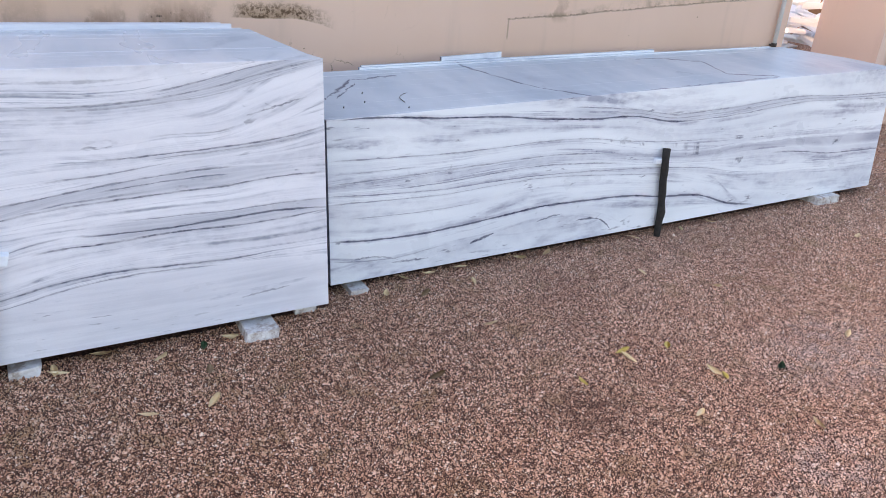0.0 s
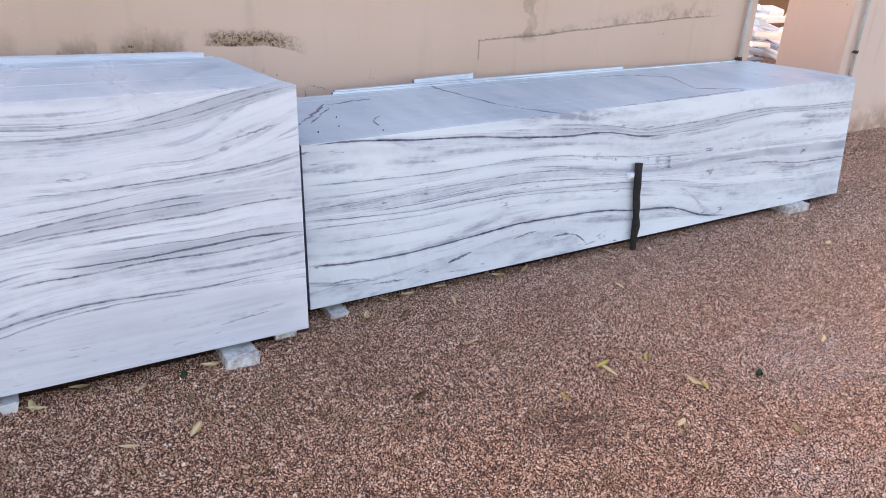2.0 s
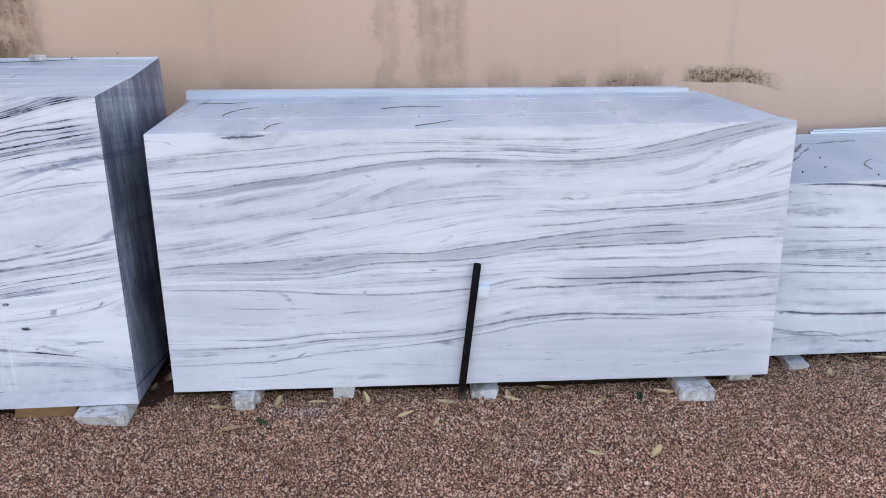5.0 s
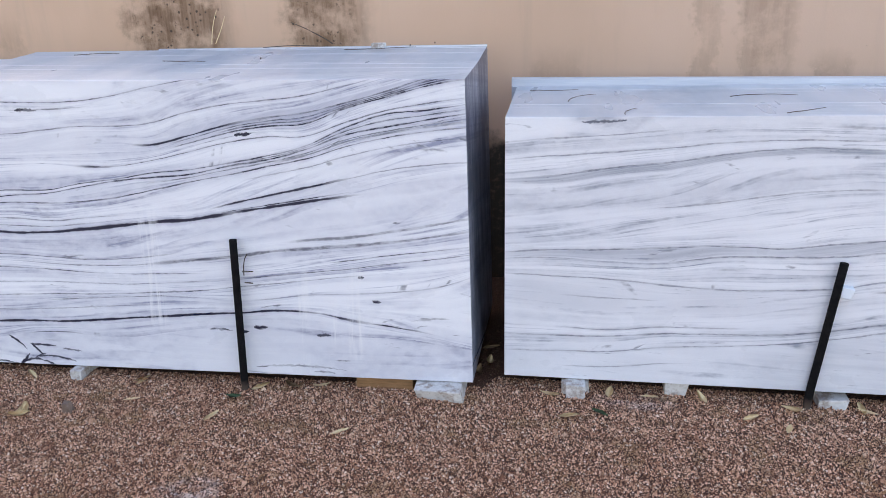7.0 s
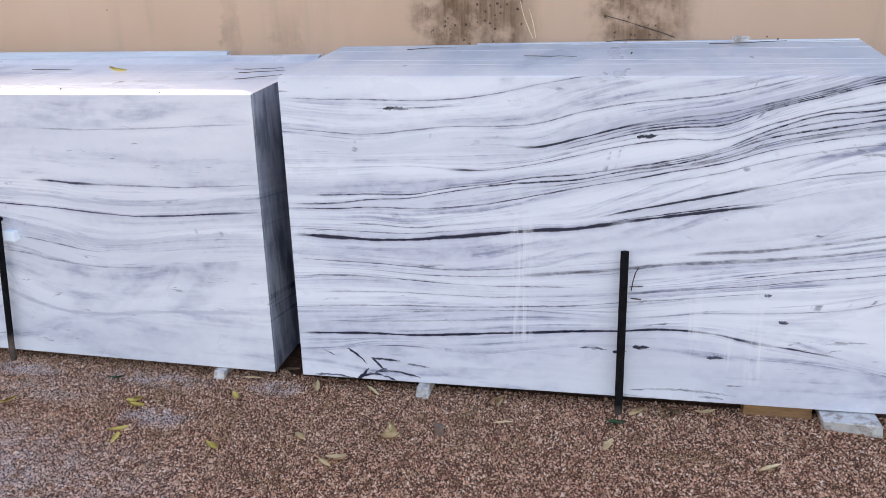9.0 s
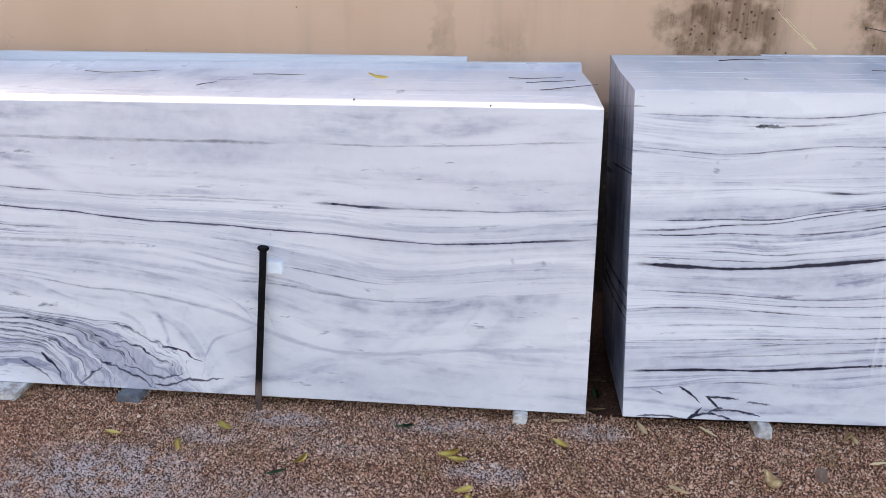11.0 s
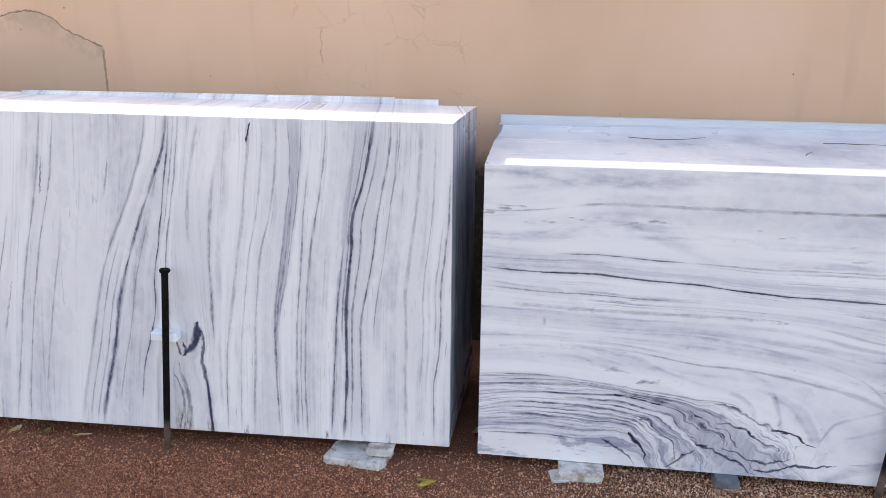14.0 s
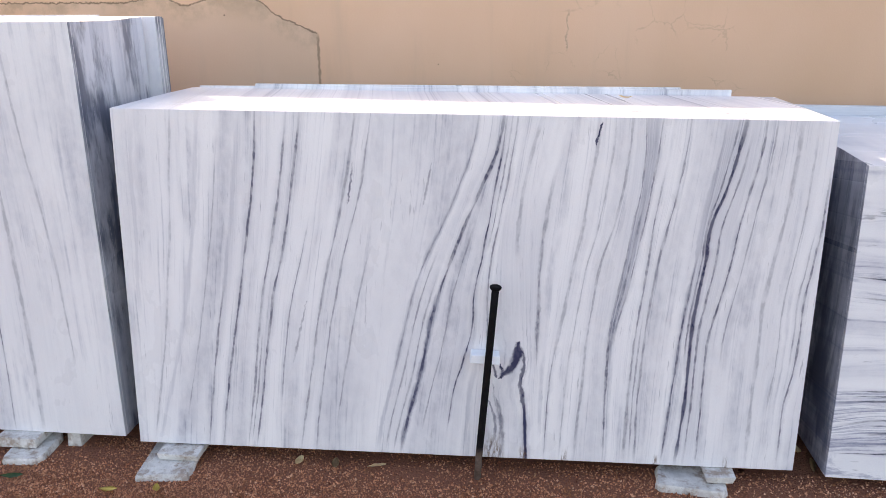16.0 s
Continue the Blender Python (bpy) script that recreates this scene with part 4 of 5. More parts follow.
def gravel_material(loose):
    m = Nodes("gravel_stones" if loose else "gravel_bed")
    co = m.coords()
    p = m.xyz(co)
    if loose:
        n = m.tree.nodes.new("ShaderNodeNewGeometry")
        pick = n.outputs["Random Per Island"]
    else:
        cell = m.voronoi(co, 125.0, "Color")
        pick = m.xyz(cell)[0]
    colour = m.colours(pick, ((0.0, (0.10, 0.04, 0.026)), (0.22, (0.36, 0.17, 0.105)), (0.5, (0.62, 0.345, 0.225)), (0.75, (0.80, 0.50, 0.35)), (0.93, (0.92, 0.66, 0.49)), (1.0, (0.97, 0.86, 0.74))))
    zones = m.noise(m.vec(p[0], p[1], 0.0), 1.3, 4.0, 0.6)
    colour = m.mix(m.ramp(zones, 0.52, 0.72, 0.0, 0.3), colour, (0.26, 0.11, 0.07))
    colour = m.mix(m.ramp(zones, 0.3, 0.46, 0.25, 0.0), colour, (0.46, 0.31, 0.24))
    clump = m.noise(m.vec(p[0], p[1], 9.0), 24.0, 4.0, 0.65)
    colour = m.mix(m.ramp(clump, 0.5, 0.66, 0.0, 0.62), colour, (0.13, 0.055, 0.036))
    colour = m.mix(m.ramp(clump, 0.32, 0.46, 0.3, 0.0), colour, (0.84, 0.60, 0.45))
    litter = m.ramp(m.noise(m.vec(p[0], p[1], 4.0), 6.5, 4.0, 0.65), 0.52, 0.68)
    colour = m.mix(m.mul(litter, 0.5), colour, (0.34, 0.21, 0.10))
    dx, dy = m.math("SUBTRACT", p[0], 0.62), m.math("SUBTRACT", p[1], -1.0)
    patch = m.mul(m.ramp(m.math("SQRT", m.add(m.mul(dx, dx), m.mul(dy, dy))), 0.05, 0.22, 1.0, 0.0), m.ramp(m.noise(co, 30.0, 3.0), 0.35, 0.6))
    colour = m.mix(m.mul(patch, 0.8), colour, (0.13, 0.055, 0.03))
    warm = m.mix(m.ramp(p[0], -3.6, -0.6), (0.98, 0.92, 0.86), (1.08, 1.04, 1.0))
    warm = m.mix(m.ramp(p[0], -8.2, -6.4), (0.84, 0.58, 0.45), warm)
    colour = m.mix(1.0, colour, warm, "MULTIPLY")
    colour = m.mix(m.ramp(p[0], -0.6, 1.4, 0.0, 0.16), colour, (0.47, 0.345, 0.31))
    # red earth among the stones towards the far end of the yard
    earth = m.mul(m.ramp(p[0], -10.0, -6.0, 0.4, 0.12), m.ramp(m.noise(co, 5.0, 4.0), 0.35, 0.65))
    colour = m.mix(earth, colour, (0.47, 0.20, 0.12))
    # stone dust spilled from cutting: x, y, radii, strength
    dust = None
    for cx, cy, rx, ry, power in ((-6.42, -0.55, 0.4, 0.2, 0.9), (-6.15, -0.3, 0.22, 0.08, 0.5), (-5.9, -0.17, 0.2, 0.06, 0.7), (-5.13, -0.42, 0.16, 0.08, 0.7), (-5.3, -0.16, 0.3, 0.07, 0.6), (-4.75, -0.15, 0.13, 0.06, 0.8),
                                  (-3.31, -0.76, 0.12, 0.07, 0.7), (-1.86, -0.06, 0.16, 0.06, 0.45), (-5.7, -0.3, 0.3, 0.12, 0.3), (1.9, -1.1, 0.5, 0.3, 0.3), (1.2, -1.6, 0.4, 0.2, 0.3), (-6.3, -0.9, 1.6, 0.42, 0.8)):
        dx, dy = m.math("DIVIDE", m.math("SUBTRACT", p[0], cx), rx), m.math("DIVIDE", m.math("SUBTRACT", p[1], cy), ry)
        spot = m.ramp(m.math("SQRT", m.add(m.mul(dx, dx), m.mul(dy, dy))), 0.25, 1.25, power, 0.0)
        dust = spot if dust is None else m.math("MAXIMUM", dust, spot)
    dust = m.mul(dust, m.ramp(m.noise(co, 13.0, 5.0, 0.7), 0.36, 0.6))
    colour = m.mix(m.mul(dust, 0.85), colour, (0.70, 0.63, 0.61))
    if not loose:
        # unseen ground far in front, greyed to weaken its warm bounce on the slabs
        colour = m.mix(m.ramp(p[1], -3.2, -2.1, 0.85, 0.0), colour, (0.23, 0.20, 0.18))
        far = m.voronoi(co, 125.0)
        m.bump(m.mul(far, -1.0), 0.9, 0.006)
        # dark creases between the bed's stones, their shade put into the colour
        colour = m.mix(m.ramp(far, 0.3, 0.62, 0.0, 0.9), colour, (0.03, 0.014, 0.009))
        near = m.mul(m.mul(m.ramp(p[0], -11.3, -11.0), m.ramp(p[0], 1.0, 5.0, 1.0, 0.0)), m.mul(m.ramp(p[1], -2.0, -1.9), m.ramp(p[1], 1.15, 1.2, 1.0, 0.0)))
        # red earth far left; elsewhere near-black to paint shade between stones and stacks
        shaded_soil = m.mix(m.ramp(p[0], -7.6, -6.4), (0.23, 0.09, 0.056), m.mix(m.ramp(p[0], -3.0, -0.5), (0.085, 0.036, 0.022), (0.06, 0.022, 0.014)))
        colour = m.mix(m.mul(near, m.ramp(m.noise(co, 60.0, 4.0, 0.7), 0.3, 0.7, 0.75, 1.0)), colour, shaded_soil)
    else:
        m.bump(m.noise(co, 420.0, 2.0), 0.4, 0.0012)
    return m.done(colour, 0.9, spec=0.25)


def plain(name, dark, light, scale, rough, metal=0.0, bump=0.2, stretch=(1, 1, 1)):
    m = Nodes(name)
    p = m.xyz(m.coords())
    v = m.vec(m.mul(p[0], stretch[0]), m.mul(p[1], stretch[1]), m.mul(p[2], stretch[2]))
    n = m.noise(v, scale, 5.0, 0.65)
    fine = m.noise(v, scale * 7, 3.0)
    m.bump(m.add(n, m.mul(fine, 0.4)), bump, 0.003)
    return m.done(m.colours(m.add(m.mul(n, 0.75), m.mul(fine, 0.25)), ((0.3, dark), (0.7, light))), rough, metal)


def post_material(mud):
    """Black-painted iron with mud on the foot."""
    m = Nodes("black_iron_muddy_foot" if mud else "black_iron")
    p = m.xyz(m.coords())
    n = m.noise(m.coords(), 40.0, 4.0, 0.7)
    colour = m.colours(n, ((0.35, (0.004, 0.004, 0.005)), (0.75, (0.013, 0.012, 0.012))))
    foot = m.ramp(m.add(p[2], m.math("MULTIPLY_ADD", n, 0.08, -0.04)), mud, mud + 0.05, 1.0, 0.0)
    colour = m.mix(foot, colour, m.colours(n, ((0.3, (0.07, 0.05, 0.042)), (0.7, (0.17, 0.125, 0.105)))))
    m.bump(n, 0.4, 0.002)
    return m.done(colour, 0.8, spec=0.1)


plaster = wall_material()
gravel_bed, gravel_loose = gravel_material(False), gravel_material(True)
def offcut_material():
    m = Nodes("marble_offcut")
    co = m.coords()
    n = m.noise(co, 16.0, 5.0, 0.65)
    colour = m.colours(n, ((0.3, (0.46, 0.45, 0.44)), (0.7, (0.76, 0.75, 0.73))))
    dirt = m.ramp(m.noise(co, 19.0, 5.0, 0.72), 0.45, 0.64, 0.0, 0.7)
    colour = m.mix(dirt, colour, (0.24, 0.15, 0.10))
    colour = m.mix(m.ramp(m.noise(co, 170.0, 3.0, 0.7), 0.63, 0.7, 0.0, 0.6), colour, (0.12, 0.09, 0.08))
    m.bump(m.add(n, m.noise(co, 120.0, 3.0)), 0.45, 0.004)
    return m.done(colour, 0.75)


offcut = offcut_material()
rubble_white = plain("white_rubble", (0.74, 0.80, 0.86), (0.86, 0.91, 0.96), 9.0, 0.7)
sawn_marble = plain("sawn_marble", (0.46, 0.50, 0.56), (0.68, 0.70, 0.74), 3.0, 0.6, stretch=(0.6, 4, 12))
slate = plain("blue_slate", (0.06, 0.07, 0.085), (0.2, 0.22, 0.25), 30.0, 0.7, bump=0.5)
brown_stone = plain("brown_stone", (0.12, 0.075, 0.055), (0.3, 0.21, 0.17), 40.0, 0.85, bump=0.5)
timber = plain("old_timber", (0.16, 0.075, 0.03), (0.36, 0.19, 0.085), 12.0, 0.8, stretch=(1, 8, 8))
yellow_timber = plain("yellow_timber", (0.24, 0.13, 0.03), (0.5, 0.31, 0.09), 10.0, 0.75, stretch=(8, 8, 1))
pvc = plain("grey_pvc", (0.42, 0.40, 0.37), (0.58, 0.56, 0.53), 8.0, 0.5, bump=0.05)
iron = post_material(0.0)
iron_mud = post_material(0.09)
burnt = plain("blackened_wood", (0.006, 0.0055, 0.005), (0.032, 0.027, 0.024), 45.0, 0.85, bump=0.8)
wire_mat = plain("rusty_wire", (0.03, 0.022, 0.018), (0.1, 0.07, 0.05), 60.0, 0.8)
leaf_mats = [plain("leaf_yellow", (0.66, 0.50, 0.10), (0.84, 0.70, 0.24), 60.0, 0.55), plain("leaf_straw", (0.80, 0.58, 0.30), (0.95, 0.82, 0.54), 60.0, 0.65),
             plain("leaf_green", (0.03, 0.08, 0.035), (0.07, 0.15, 0.06), 60.0, 0.5), plain("leaf_brown", (0.2, 0.12, 0.06), (0.38, 0.25, 0.14), 60.0, 0.7)]
twig_mat = plain("twig_bark", (0.04, 0.03, 0.025), (0.13, 0.10, 0.08), 80.0, 0.85)


# ---- mesh helpers ----
def link(name, bm, material, parent=None, label=""):
    me = bpy.data.meshes.new(name)
    bm.to_mesh(me)
    bm.free()
    me.materials.append(material)
    ob = new(name, me)
    if parent:
        ob.parent = parent
    if label:
        ob["label"] = label
    return ob


def part(name, bm, material, parent, label=""):
    return link(name, bm, material, parent, label)


def hull8(bm, low, high, bevel=0.0, segments=1):
    """A block from four lower and four upper corners (both counter-clockwise from above)."""
    v = [bm.verts.new(c) for c in (*low, *high)]
    for ids in ((3, 2, 1, 0), (4, 5, 6, 7), (0, 1, 5, 4), (1, 2, 6, 5), (2, 3, 7, 6), (3, 0, 4, 7)):
        bm.faces.new([v[i] for i in ids])
    if bevel:
        edges = list({e for w in v for e in w.link_edges})
        bmesh.ops.bevel(bm, geom=edges, offset=bevel, segments=segments, affect="EDGES", profile=0.6)
    return bm


def block(x0, x1, y0, y1, z0, z1, bevel=0.0, rough=0.0, rng=random, segments=1):
    bm = bmesh.new()
    j = lambda: rng.uniform(-rough, rough)
    low = [(x + j(), y + j(), z0) for x, y in ((x0, y0), (x1, y0), (x1, y1), (x0, y1))]
    high = [(x + j(), y + j(), z1 + j() * 0.3) for x, y in ((x0, y0), (x1, y0), (x1, y1), (x0, y1))]
    return hull8(bm, low, high, bevel, segments)


def tube(points, radii, sides=10, caps=True):
    bm = bmesh.new()
    rings = []
    pts = [Vector(p) for p in points]
    for i, p in enumerate(pts):
        way = (pts[min(i + 1, len(pts) - 1)] - pts[max(i - 1, 0)]).normalized()
        side = way.orthogonal().normalized() if abs(way.z) < 0.9 else Vector((1, 0, 0))
        side = (side - way * side.dot(way)).normalized()
        other = way.cross(side)
        r = radii[i] if isinstance(radii, (list, tuple)) else radii
        rings.append([bm.verts.new(p + r * (math.cos(k * math.tau / sides) * side + math.sin(k * math.tau / sides) * other)) for k in range(sides)])
    for a, b in zip(rings, rings[1:]):
        for k in range(sides):
            bm.faces.new((a[k], a[(k + 1) % sides], b[(k + 1) % sides], b[k]))
    if caps:
        bm.faces.new(rings[0][::-1])
        bm.faces.new(rings[-1])
    bmesh.ops.recalc_face_normals(bm, faces=bm.faces)
    for f in bm.faces:
        f.smooth = len(f.verts) == 4
    return bm


def thing(name, at, label, category, group="", kind="", turn=0.0):
    ob = new(name)
    ob.empty_display_size = 0.1
    ob.matrix_world = pose(*at, 0, 0, turn)
    return tagged(ob, label, category, group, kind)


def lone(name, bm, material, label, category, group="", kind=""):
    return tagged(link(name, bm, material), label, category, group, kind)


# ---- ground ----
def ground_height(x, y):
    mound = 0.13 * np.exp(-(((1.15 - y) / 0.22) ** 2)) * np.clip((x - 4.9) / 0.6, 0, 1) * (y < 1.6)
    swell = 0.006 * np.sin(x * 2.1 + 1.3 * np.sin(y * 1.7)) * np.cos(y * 2.6 + x * 0.4)
    near = np.exp(-((y + 0.4) / 1.6) ** 2)
    return mound + swell * near


def make_ground():
    xs = np.concatenate([[-400, -120, -50, -25], np.linspace(-15, 10, 168), [25, 50, 120, 400]])
    ys = np.concatenate([[-400, -120, -50, -20, -9], np.linspace(-5, 4, 73), [9, 20, 50, 120, 400]])
    gx, gy = np.meshgrid(xs, ys)
    verts = np.stack([gx.ravel(), gy.ravel(), ground_height(gx, gy).ravel()], 1)
    w = len(xs)
    i = np.arange((len(ys) - 1) * w).reshape(-1, w)[:, :-1].ravel()
    faces = np.stack([i, i + 1, i + 1 + w, i + w], 1)
    me = bpy.data.meshes.new("ground")
    me.from_pydata(verts.tolist(), [], faces.tolist())
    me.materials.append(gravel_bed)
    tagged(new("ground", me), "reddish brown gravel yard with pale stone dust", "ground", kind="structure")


def make_gravel():
    """Loose rounded stones, evenly crowded, as one heap of stuff."""
    rng = np.random.default_rng(5)
    spots = []
    for x0, x1, y0, y1, step in ((-11.2, -7.4, -0.75, 0.22, 0.0064), (-7.4, -2.4, -1.05, 0.22, 0.0069), (-2.4, 2.6, -1.95, 0.3, 0.0068), (2.6, 4.6, -1.95, 0.36, 0.0084), (4.6, 6.8, -1.95, 0.36, 0.0105), (4.08, 6.8, 0.36, 1.14, 0.0105)):
        gx, gy = np.meshgrid(np.arange(x0, x1, step), np.arange(y0, y1, step * 0.9))
        gx[1::2] += step / 2
        spots.append(np.stack([gx.ravel(), gy.ravel(), np.full(gx.size, step)], 1))
    spots = np.concatenate(spots)
    n = len(spots)
    spots[:, :2] += rng.normal(0, 0.26, (n, 2)) * spots[:, 2:]
    bare = np.clip((spots[:, 1] + 0.33) / 0.2, 0, 1) * np.clip((-6.6 - spots[:, 0]) / 0.9, 0, 1)
    patchy = 0.5 + 0.5 * np.sin(spots[:, 0] * 7.0 + 2.0 * np.sin(spots[:, 1] * 9.0)) * np.cos(spots[:, 1] * 11.0 + spots[:, 0] * 3.0)
    # no stones under the stacks, only bare earth whose darkness paints in the shade
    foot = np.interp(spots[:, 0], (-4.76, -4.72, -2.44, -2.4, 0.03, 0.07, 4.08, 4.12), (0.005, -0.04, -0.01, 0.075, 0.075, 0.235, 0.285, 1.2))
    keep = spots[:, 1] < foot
    spots, bare, patchy = spots[keep], bare[keep], patchy[keep]
    n = len(spots)
    spots = spots[rng.random(n) > 0.05 + bare * (0.38 + 0.5 * patchy)]
    n = len(spots)
    x, y, step = spots.T
    size = step * np.clip(rng.normal(np.where(x < -2.4, 0.63, 0.60), 0.15), 0.3, 1.15)
    big = rng.random(n) < 0.04
    size = np.where(big, size * 1.55, size)
    shape = np.array([(1, 0, 0), (0, 1, 0), (-1, 0, 0), (0, -1, 0), (0, 0, 1.25)], float)
    v = shape[None] * rng.uniform(0.75, 1.25, (n, 5, 1)) + rng.normal(0, 0.14, (n, 5, 3))
    v *= np.stack([np.ones(n), rng.uniform(0.5, 0.95, n), rng.uniform(0.7, 1.15, n)], 1)[:, None]
    t = rng.uniform(0, math.tau, n)
    c, s = np.cos(t)[:, None], np.sin(t)[:, None]
    v = np.stack([v[..., 0] * c - v[..., 1] * s, v[..., 0] * s + v[..., 1] * c, v[..., 2]], -1) * size[:, None, None]
    z = ground_height(x, y) + size * rng.uniform(-0.45, 0.6, n)
    v += np.stack([x, y, z], 1)[:, None]
    tri = np.array([(0, 1, 4), (1, 2, 4), (2, 3, 4), (3, 0, 4)])
    f = (tri[None] + 5 * np.arange(n)[:, None, None]).reshape(-1)
    me = bpy.data.meshes.new("gravel")
    me.vertices.add(5 * n)
    me.vertices.foreach_set("co", v.reshape(-1).astype(np.float32))
    me.loops.add(len(f))
    me.loops.foreach_set("vertex_index", f.astype(np.int32))
    me.polygons.add(4 * n)
    me.polygons.foreach_set("loop_start", np.arange(0, 12 * n, 3, dtype=np.int32))
    me.polygons.foreach_set("use_smooth", np.ones(4 * n, dtype=bool))
    me.update(calc_edges=True)
    me.materials.append(gravel_loose)
    tagged(new("gravel", me), "loose crushed reddish brown gravel stones on the yard", "gravel", kind="stuff")


make_ground()
make_gravel()

# ---- boundary wall ----
WALL_Y = 1.152


def stepped_wall(name, tops, thick):
    """One wall whose top steps: tops are (from x, to x, height at both), left to right."""
    bm = bmesh.new()
    line = [(tops[0][0], -0.2)] + [p for x0, x1, z0, z1 in tops for p in ((x0, z0), (x1, z1))] + [(tops[-1][1], -0.2)]
    rows = [[bm.verts.new((x, y, z)) for x, z in line] for y in (WALL_Y, WALL_Y + thick)]
    bm.faces.new(rows[0])
    bm.faces.new(rows[1][::-1])
    for k in range(len(line)):
        j = (k + 1) % len(line)
        bm.faces.new((rows[0][j], rows[0][k], rows[1][k], rows[1][j]))
    bmesh.ops.recalc_face_normals(bm, faces=bm.faces)
    tagged(link(name, bm, plaster), "peach plastered boundary wall with mould stains and cracks", "wall", kind="structure")


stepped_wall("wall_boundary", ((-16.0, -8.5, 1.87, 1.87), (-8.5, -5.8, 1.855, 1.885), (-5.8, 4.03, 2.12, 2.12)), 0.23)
stepped_wall("wall_beyond_gap", ((5.27, 16.0, 2.12, 2.12),), 0.62)


def drain_pipe(x, label):
    pipe = thing("drain_pipe", (x, WALL_Y - 0.028, 0.0), label, "pipe", "pipes on the wall")
    part("pipe", tube([(0, 0, 0.02), (0, 0, 2.1)], 0.015, 14), pvc, pipe)
    clip = part("clip", tube([(0, 0, 0.845), (0, 0, 0.87)], 0.02, 14), wire_mat, pipe, "rusty pipe clip")
    part("screw", tube([(-0.03, 0.014, 0.857), (-0.03, -0.006, 0.857)], 0.008, 8), wire_mat, clip)


drain_pipe(3.905, "thin grey plastic pipe fixed upright to the wall")
drain_pipe(5.40, "thin grey plastic pipe on the wall beside the opening")


# ---- behind the gap in the wall ----
def rubble_heap():
    """Broken pieces of slab thrown on a heap, flat side up more or less."""
    rng = random.Random(3)
    heap = thing("rubble_heap", (5.3, 2.6, 0), "heap of broken white marble pieces behind the wall opening", "rubble")
    for k in range(230):
        w, d, h = rng.uniform(0.05, 0.17), rng.uniform(0.05, 0.13), rng.uniform(0.01, 0.035)
        bm = block(-w, w, -d, d, -h, h, 0.006, 0.02, rng)
        x, y = rng.uniform(-1.3, 1.6), rng.uniform(-0.62, 0.8)
        z = rng.uniform(0.0, 1.0) ** 0.7 * (1.24 - 0.2 * abs(x)) * min(1.0, 0.72 + 0.6 * (y + 0.6))
        bmesh.ops.transform(bm, matrix=pose(x, y, max(z, 0.05), rng.uniform(-5, 22), rng.uniform(-16, 16), rng.uniform(0, 180)), verts=bm.verts)
        part("stone", bm, rubble_white, heap)


rubble_heap()
for k, (x, w, tip) in enumerate(((4.75, 0.3, 8), (5.1, 0.28, 14), (5.5, 0.3, 10))):
    slab = thing("leaning_slab", (x, 3.35, 0), "white marble slab leaning behind the rubble heap", "slab", "leaning slabs", turn=-12 + 6 * k)
    part("slab", block(-w, w, -0.02, 0.02, 0.0, 2.3, 0.003), rubble_white, slab)
    slab.matrix_world = slab.matrix_world @ pose(0, 0, 0, -6, tip, 0)
for k in range(5):
    post = thing("timber_post", (5.75 + 0.16 * k, 3.6, 0), "yellowish timber post standing behind the rubble", "post", "timber posts")
    part("beam", block(-0.05, 0.05, -0.05, 0.05, 0.0, 2.5, 0.006), yellow_timber, post)
# unseen wall, added only to keep sun off the opening's far side
sun_blocker = link("wall_sun_blocker", block(3.8, 4.02, WALL_Y + 0.235, 3.4, -0.2, 2.5, 0.0), plaster)
tagged(sun_blocker, "unseen plastered wall added behind the opening to block the sun", "wall", kind="structure")
shed = link("wall_shed_behind", block(0.5, 18.0, 7.0, 7.15, 0.0, 3.2, 0.0), timber)
tagged(shed, "brown shed wall behind the boundary wall", "wall", kind="structure")


# ---- stacks of slabs ----
THICK = 0.0185


def stack(corner, far, lean, profile, material, label, seed, back=(), skew=(0.0, 0.0), gap=0.0015, back_material=None):
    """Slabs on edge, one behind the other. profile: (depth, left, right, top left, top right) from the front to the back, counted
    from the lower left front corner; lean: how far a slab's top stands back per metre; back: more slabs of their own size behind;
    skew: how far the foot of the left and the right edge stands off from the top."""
    rng = random.Random(seed)
    dx, dy, dz = (f - c for f, c in zip(far, corner))
    st = thing("marble_slab_stack", corner, label, "marble slabs", "stacks of marble slabs", turn=math.degrees(math.atan2(dy, dx)))
    tilt = dz / math.hypot(dx, dy)
    depths = [p[0] for p in profile]
    d, k = 0.0, 0
    rows = []
    while d < depths[-1]:
        front, rear = ([float(np.interp(e, depths, [p[i] for p in profile])) for i in range(1, 5)] for e in (d, min(d + THICK, depths[-1])))
        if k:
            lift = rng.choice((0.0,) * 11 + (0.0002, -0.0002, 0.001))
            slide = 0.0
            front, rear = ([r[0] + slide, r[1] + slide, r[2] + lift, r[3] + lift] for r in (front, rear))
        rows.append((d, front, rear))
        d += THICK + rng.choice((0.0,) * 9 + (0.0007,))
        k += 1
    d += gap
    for size in back:
        rows.append((d, size, size))
        d += THICK + 0.0004
    whole = len(rows) - len(back)
    for n, (d, (x0, x1, zl, zr), (x2, x3, zb, zc)) in enumerate(rows):
        bm = bmesh.new()
        low = [(x, d + t, tilt * x) for x, t in ((x0 + skew[0], 0), (x1 + skew[1], 0), (x3 + skew[1], THICK), (x2 + skew[0], THICK))]
        high = [(x, d + t + z * lean, z) for x, t, z in ((x0, 0, zl), (x1, 0, zr), (x3, THICK, zc), (x2, THICK, zb))]
        hull8(bm, low, high, 0.0016 if n == 0 else 0.0)
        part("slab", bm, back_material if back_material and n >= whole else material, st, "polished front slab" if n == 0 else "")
    return st


